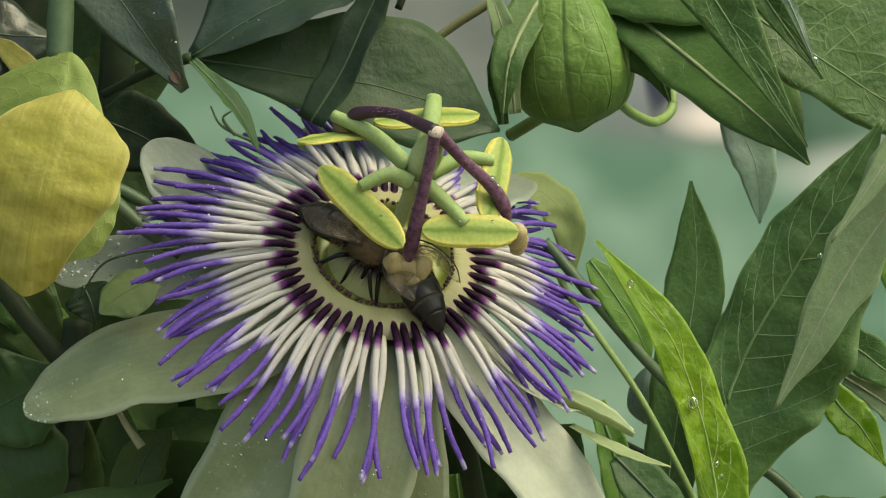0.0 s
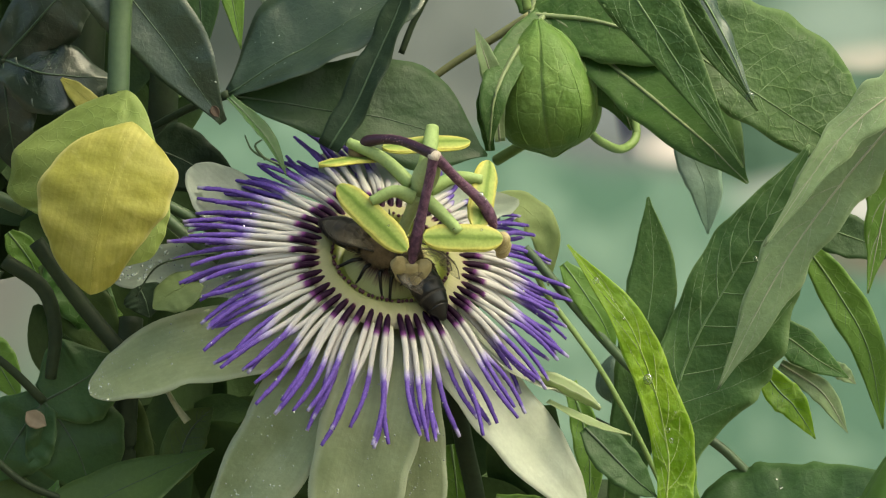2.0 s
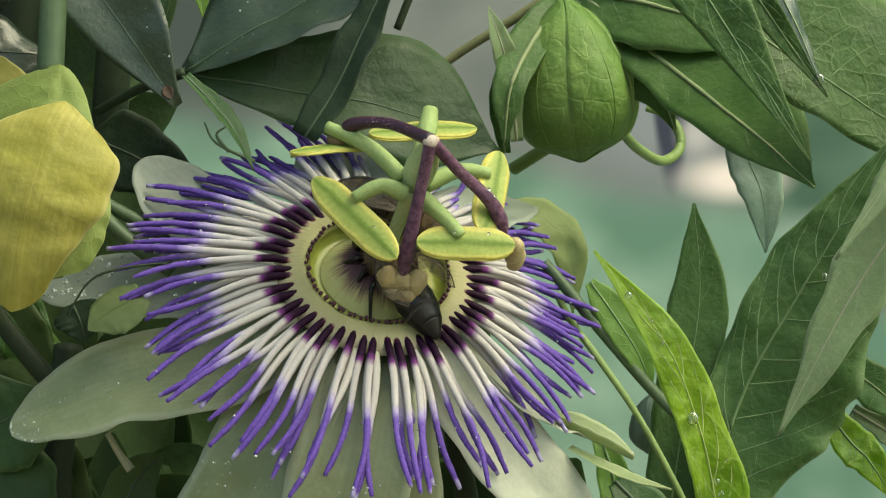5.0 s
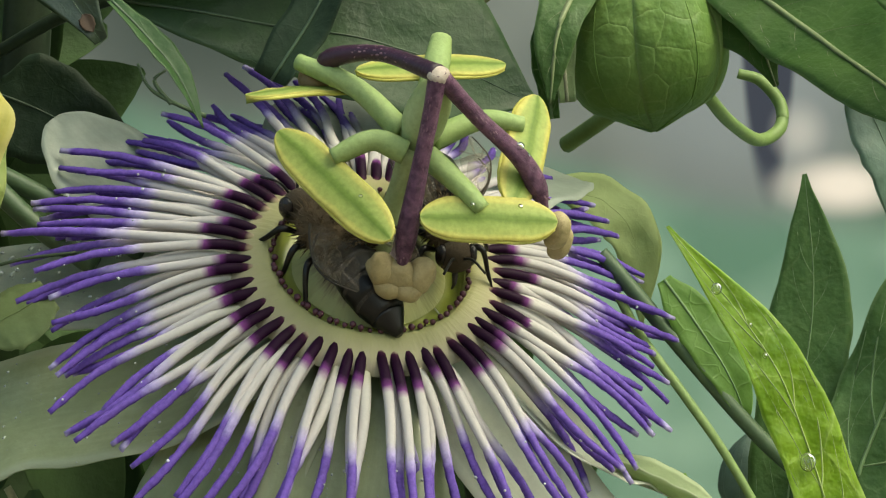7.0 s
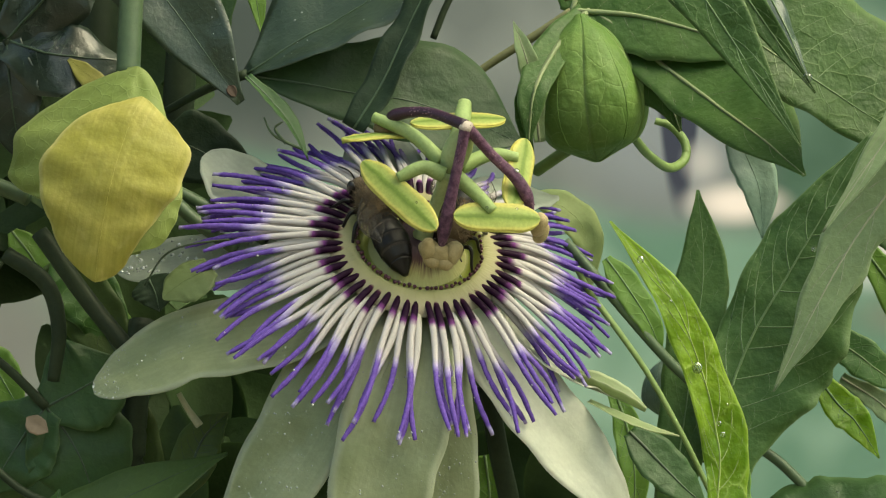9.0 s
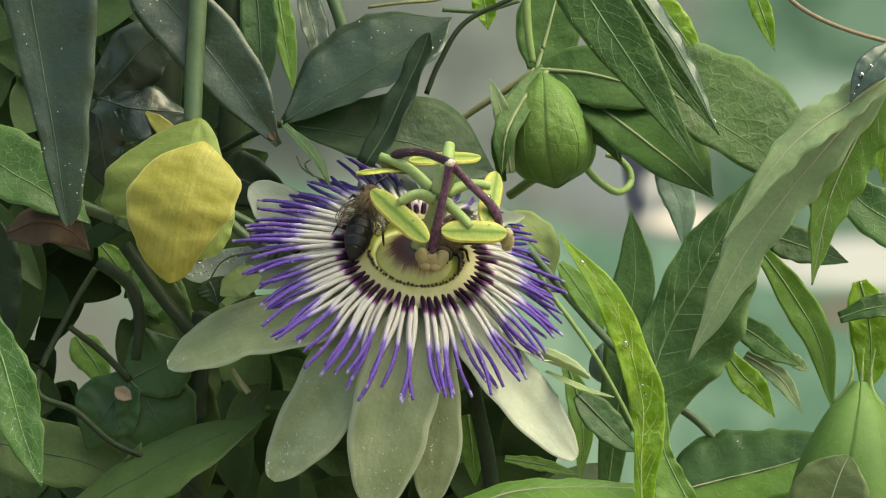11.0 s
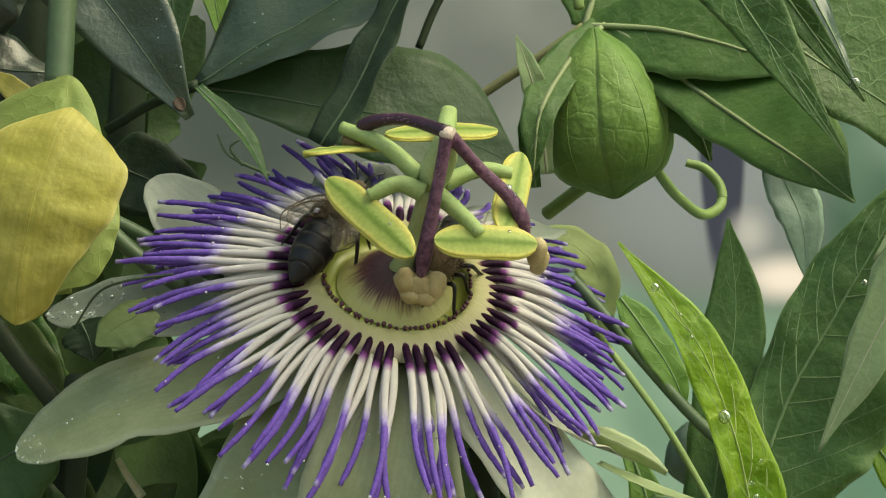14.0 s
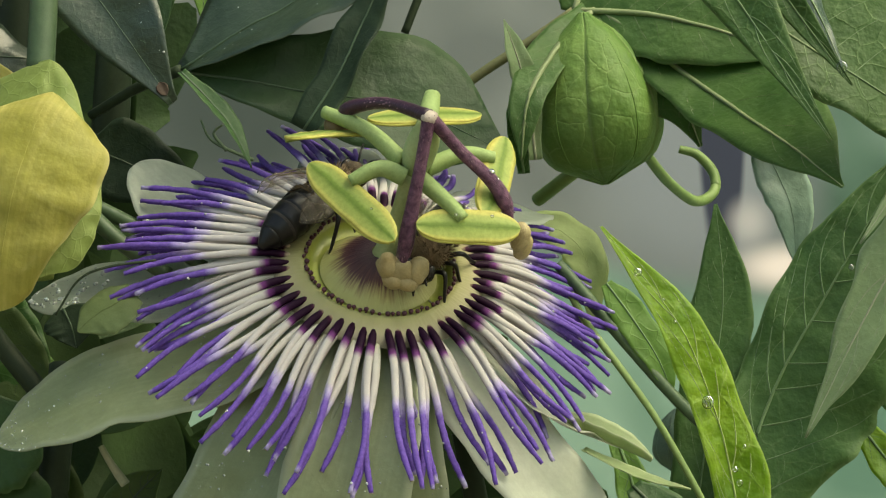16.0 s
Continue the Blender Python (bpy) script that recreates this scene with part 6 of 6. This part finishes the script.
# ---- bees ----
def make_bee(label, size):
    """A honey bee, head towards +x, in its own space (mm)."""
    bee = thing("honey_bee", (0, 0, 0), label, "bee", "bees on the flower")
    bm = bmesh.new()
    lump(bm, (2.3, 0, 0.3), ((2.5, 0, 0), (0, 2.2, 0), (0, 0, 2.1)), 18, 12, 0.05)
    thorax = part("thorax", bm, M_BEE_HAIR, bee, "brown furry thorax")
    bm = bmesh.new()
    fr = random.Random(5)
    for k in range(420):
        a, z = fr.uniform(0, 2 * math.pi), fr.uniform(-0.95, 0.95)
        q = Vector((z, math.sqrt(1 - z * z) * math.cos(a), math.sqrt(1 - z * z) * math.sin(a)))
        root = Vector((2.3, 0, 0.3)) + Vector((q.x * 2.4, q.y * 2.1, q.z * 2.0))
        tip = root + (q + Vector((fr.uniform(-0.4, 0.4), fr.uniform(-0.4, 0.4), fr.uniform(-0.4, 0.4)))) * fr.uniform(0.5, 1.05)
        e = q.cross(Vector((0.3, 0.5, 0.8))).normalized() * 0.07
        g = q.cross(e).normalized() * 0.07
        v = [bm.verts.new(Vector(p) * MM) for p in (root + e, root - e + g, root - e - g, tip)]
        for f in ((0, 1, 3), (1, 2, 3), (2, 0, 3)):
            bm.faces.new([v[i] for i in f])
    for k in range(130):
        a, x = fr.uniform(-0.3, math.pi + 0.3), fr.uniform(-1.3, 0.2)
        q = Vector((-0.5, math.cos(a), math.sin(a) * 0.86)).normalized()
        rad = 2.1 + 0.3 * min(2.0, -x + 0.2)
        root = Vector((x, rad * math.cos(a), 0.1 + 0.86 * rad * math.sin(a)))
        tip = root + q * fr.uniform(0.4, 0.8)
        e = q.cross(Vector((0.3, 0.5, 0.8))).normalized() * 0.08
        g = q.cross(e).normalized() * 0.08
        v = [bm.verts.new(Vector(p) * MM) for p in (root + e, root - e + g, root - e - g, tip)]
        for f in ((0, 1, 3), (1, 2, 3), (2, 0, 3)):
            bm.faces.new([v[i] for i in f])
    tagged(part("fur", bm, M_BEE_HAIR, thorax, "short tan fur"), kind="stuff")
    bm = bmesh.new()
    lump(bm, (5.4, 0, -0.3), ((1.15, 0, -0.25), (0, 1.75, 0), (0.3, 0, 1.6)), 14, 10, 0.03)
    head = part("head", bm, M_BEE_HEAD, bee, "dark brown downy head")
    for sgn in (-1, 1):
        bm = bmesh.new()
        lump(bm, (5.5, sgn * 1.35, 0.0), ((0.75, 0, 0), (0, 0.55, 0), (0, 0, 1.15)), 10, 8)
        part("eye", bm, M_EYE, head, "large black eye")
        bm = bmesh.new()
        tube(bm, [(6.3, sgn * 0.4, 0.4), (7.2, sgn * 1.0, 1.2), (8.4, sgn * 1.9, 0.9)], [0.14, 0.13, 0.12], 6, 10)
        part("antenna", bm, M_BEE_DARK, head)
    bm = bmesh.new()
    tube(bm, [(6.0, 0, -1.4), (6.4, 0, -2.4), (6.1, 0, -3.4)], [0.3, 0.2, 0.1], 6, 8)
    part("tongue", bm, M_BEE_BAND, head)
    abdomen = None
    for k in range(5):
        x0 = -0.2 - k * 1.5
        r = (1.9, 2.35, 2.5, 2.3, 1.65)[k]
        r2 = (2.35, 2.5, 2.3, 1.65, 0.4)[k]
        bm = bmesh.new()
        z0, z1 = -0.05 - 0.12 * k * k * 0.5, -0.05 - 0.12 * (k + 1) ** 2 * 0.5
        rows = []
        for s, q in ((0, 0.997), (0.12, 1.002), (0.4, 1.008), (0.75, 1.008), (1.0, 1.003)):
            rr = (r * (1 - s) + r2 * s) * q
            rows.append([(x0 - 1.5 * s, rr * math.cos(a), 0.2 + z0 * (1 - s) + z1 * s + 0.86 * rr * math.sin(a)) for a in (2 * math.pi * j / 18 for j in range(18))])
        vs = grid(bm, rows, close=True, uv=lambda i, j: (j / 18, i / 4))
        bm.faces.new(vs[0][::-1]), bm.faces.new(vs[-1])
        if abdomen is None:
            abdomen = part("abdomen", bm, M_BEE_DARK, bee, "dark shiny banded abdomen")
        else:
            part("segment", bm, M_BEE_DARK, abdomen)
        if k < 4:
            bm = bmesh.new()
            rows = []
            for s, q in ((0.0, 1.006), (0.09, 1.016), (0.18, 1.008)):
                rr = (r * (1 - s) + r2 * s) * q
                rows.append([(x0 - 1.5 * s, rr * math.cos(a), 0.2 + z0 * (1 - s) + z1 * s + 0.86 * rr * math.sin(a)) for a in (2 * math.pi * j / 18 for j in range(18))])
            grid(bm, rows, close=True)
            part("band", bm, M_BEE_BAND, abdomen, "tan hair band")
    for sgn in (-1, 1):
        for nm, root, tip, w, tilt in (("forewing", (2.2, sgn * 1.4, 1.9), (-5.2, sgn * 3.3, 3.0), 1.6, 0.3), ("hindwing", (1.2, sgn * 1.5, 1.6), (-3.4, sgn * 3.6, 2.3), 1.1, 0.3)):
            mid = (Vector(root) + Vector(tip)) / 2 + Vector((0, sgn * 0.5, 0.5))
            bm, top = blade([root, mid, tip], [w * 0.25, w * 0.7, w, w * 0.95, w * 0.1], (0, sgn * 0.35, 1), fold=0.05, thick=0.06, nv=12, nu=6)
            wing = part(nm, bm, M_WING, bee, "smoky transparent wing")
            bm = bmesh.new()
            tube(bm, [r[0 if sgn < 0 else -1] for r in top[::3]], [0.13, 0.1, 0.06], 5, 10)
            part("wing_vein", bm, M_BEE_BAND, wing)
        for k, (x, reach, back) in enumerate(((3.8, 2.6, 2.0), (2.4, 3.2, -0.6), (1.2, 3.6, -3.4))):
            bm = bmesh.new()
            tube(bm, [(x, sgn * 1.3, -1.2), (x + back * 0.25, sgn * (1.3 + reach * 0.55), -0.6), (x + back * 0.7, sgn * (1.2 + reach * 0.85), -2.6), (x + back, sgn * (1.2 + reach), -3.6)],
                 [0.22, 0.3, 0.24, 0.2, 0.1], 7, 16)
            part("leg", bm, M_BEE_DARK, bee, "dark jointed leg")
    bee.scale = (size * 1.18, size, size)
    return bee


bee_front = make_bee("dark honey bee with furry brown thorax, circling the column", 1.36)
bee_back = make_bee("dark honey bee with smoky wings, feeding behind the anthers", 1.32)


def on_flower(a, b, h, heading, nose=0.0, roll=0.0):
    """A pose on the disc: place in the flower (mm), heading in degrees round its axis, nose up."""
    return Matrix.Translation(F(a, b, h) * MM) @ FRAME @ pose(0, 0, 0, 0, 0, heading) @ pose(0, 0, 0, roll, -nose, 0)


# ---- water drops on leaves ----
def drops(label, spots):
    for (p, r, nrm) in spots:
        bm = bmesh.new()
        nn = Vector(nrm).normalized()
        s = nn.cross(Vector((0.2, 0.1, 1))).normalized()
        lump(bm, p, (nn * r * 0.55, s * r, nn.cross(s) * r * 1.15), 12, 8, 0.06)
        tagged(new("water_drop", mesh_of("water_drop", bm, M_WATER)), label, "drop", "water drops on leaves")


SUN_N = (0.2, -0.95, 0.2)
drops("clear water drop on the sunlit leaf", [((49.9, -24.6, -22.7), 0.95, SUN_N), ((39.8, -27.2, -3.8), 0.6, SUN_N), ((45.1, -26.4, -11.1), 0.3, SUN_N), ((53.8, -23.6, -32.5), 0.45, SUN_N), ((54.4, -23.5, -34.5), 0.5, SUN_N), ((55.2, -23.6, -29.2), 0.28, SUN_N), ((43.5, -26.6, -7.8), 0.22, SUN_N)])
drops("clear water drop hanging from the leaf tip", [((73.2, 13.0, 33.3), 0.9, (0, -1, 0))])
drops("clear water drop on the pale leaf", [((73.6, 6.0, 0.3), 0.5, SUN_N)])
drops("clear water drop on the dark leaf", [((79.6, 15.2, -46.6), 0.4, (0, -0.8, 0.6)), ((78.8, 16.0, -44.9), 0.25, (0, -0.8, 0.6))])
drops("clear water drop on the style", [(F(14.2, -0.6, 22.6), 0.55, EN), (F(15.2, -0.9, 21.6), 0.4, EN)])
drops("clear water drop on the anther", [(F(9.5, -7.4, 18.9), 0.3, EN), (F(15.0, -6.4, 18.7), 0.3, EN), (F(-3.2, -8.0, 18.4), 0.25, EN)])
drops("clear water drop on the wet leaf tip", [((107.9, -4.2, 42.8), 0.8, SUN_N), ((107.1, -4.2, 40.3), 0.45, SUN_N), ((110.2, -3.6, 45.1), 0.6, SUN_N), ((106.1, -4.2, 38.2), 0.4, SUN_N)])

BEE_FRONT = [
    (0, 3.0, -5.8, 4.4, 124, 6), (0.8, 3.4, -5.7, 4.4, 125, 6), (1.5, 4.2, -4.9, 4.4, 123, 6), (2.3, 3.9, -5.3, 4.4, 125, 6), (3, 4.3, -4.6, 4.4, 122, 6), (3.7, 4.2, -4.6, 4.4, 123, 6),
    (4.7, 3.1, -4.2, 4, 124, 4), (5.8, 1.1, -4.2, 4.4, 137, 4), (6.5, -1.6, -2.4, 4.4, 134, 4), (7, -3.8, -2.8, 4.2, 129, 4), (7.5, -6.8, -1.7, 4, 125, 4), (8, -8.0, -2.3, 4, 124, 4),
    (8.5, -8.6, 0.0, 4, 122, 4), (9, -7.9, 1.8, 4, 117, 4), (9.2, -9.0, 3.1, 4, 114, 4), (10.2, -13.6, 5.7, 5, 95, 7), (11.3, -13.5, 5.6, 5, 77, 7), (12, -12.9, 5.4, 5, 72, 7),
    (12.5, -12.8, 4.0, 5, 67, 7), (13.2, -12.5, 4.2, 5, 65, 7), (14, -11.3, 5.9, 5, 66, 7), (14.5, -9.8, 6.1, 5, 64, 7), (15.2, -11.3, 7.9, 5, 54, 7), (16, -11.1, 8.5, 5, 50, 7),
]
BEE_BACK = [
    (0, -5.6, -0.6, 4.6, -40, 4), (1.5, -5.6, -0.9, 4.6, -38, 4), (2.6, -5.4, -0.7, 4.6, -41, 4), (3.7, -5.4, -0.6, 4.6, -36, 4), (4.4, -5.0, 6.6, 5, -10, 4), (5.1, 3.2, 10.6, 5.2, -42, 4),
    (5.8, 8.0, 6.6, 5, -76, 2), (7, 7.8, 6.6, 5, -78, 2), (8, 7.2, 4.8, 5, -88, 2), (9, 6.4, 4.0, 5, -98, 2), (10.2, 8.1, 4.8, 5, -104, 2), (11.3, 9.0, 3.9, 5, -110, 3),
    (13, 6.9, 2.9, 5, -108, 3), (14.5, 7.3, 3.5, 5, -106, 3), (15.2, 8.1, 3.3, 5, -106, 3), (16, 8.3, 2.9, 5, -107, 2),
]


def motions():
    walk(bee_front, [(t, on_flower(*p)) for t, *p in BEE_FRONT])
    walk(bee_back, [(t, on_flower(*p)) for t, *p in BEE_BACK])


motions()
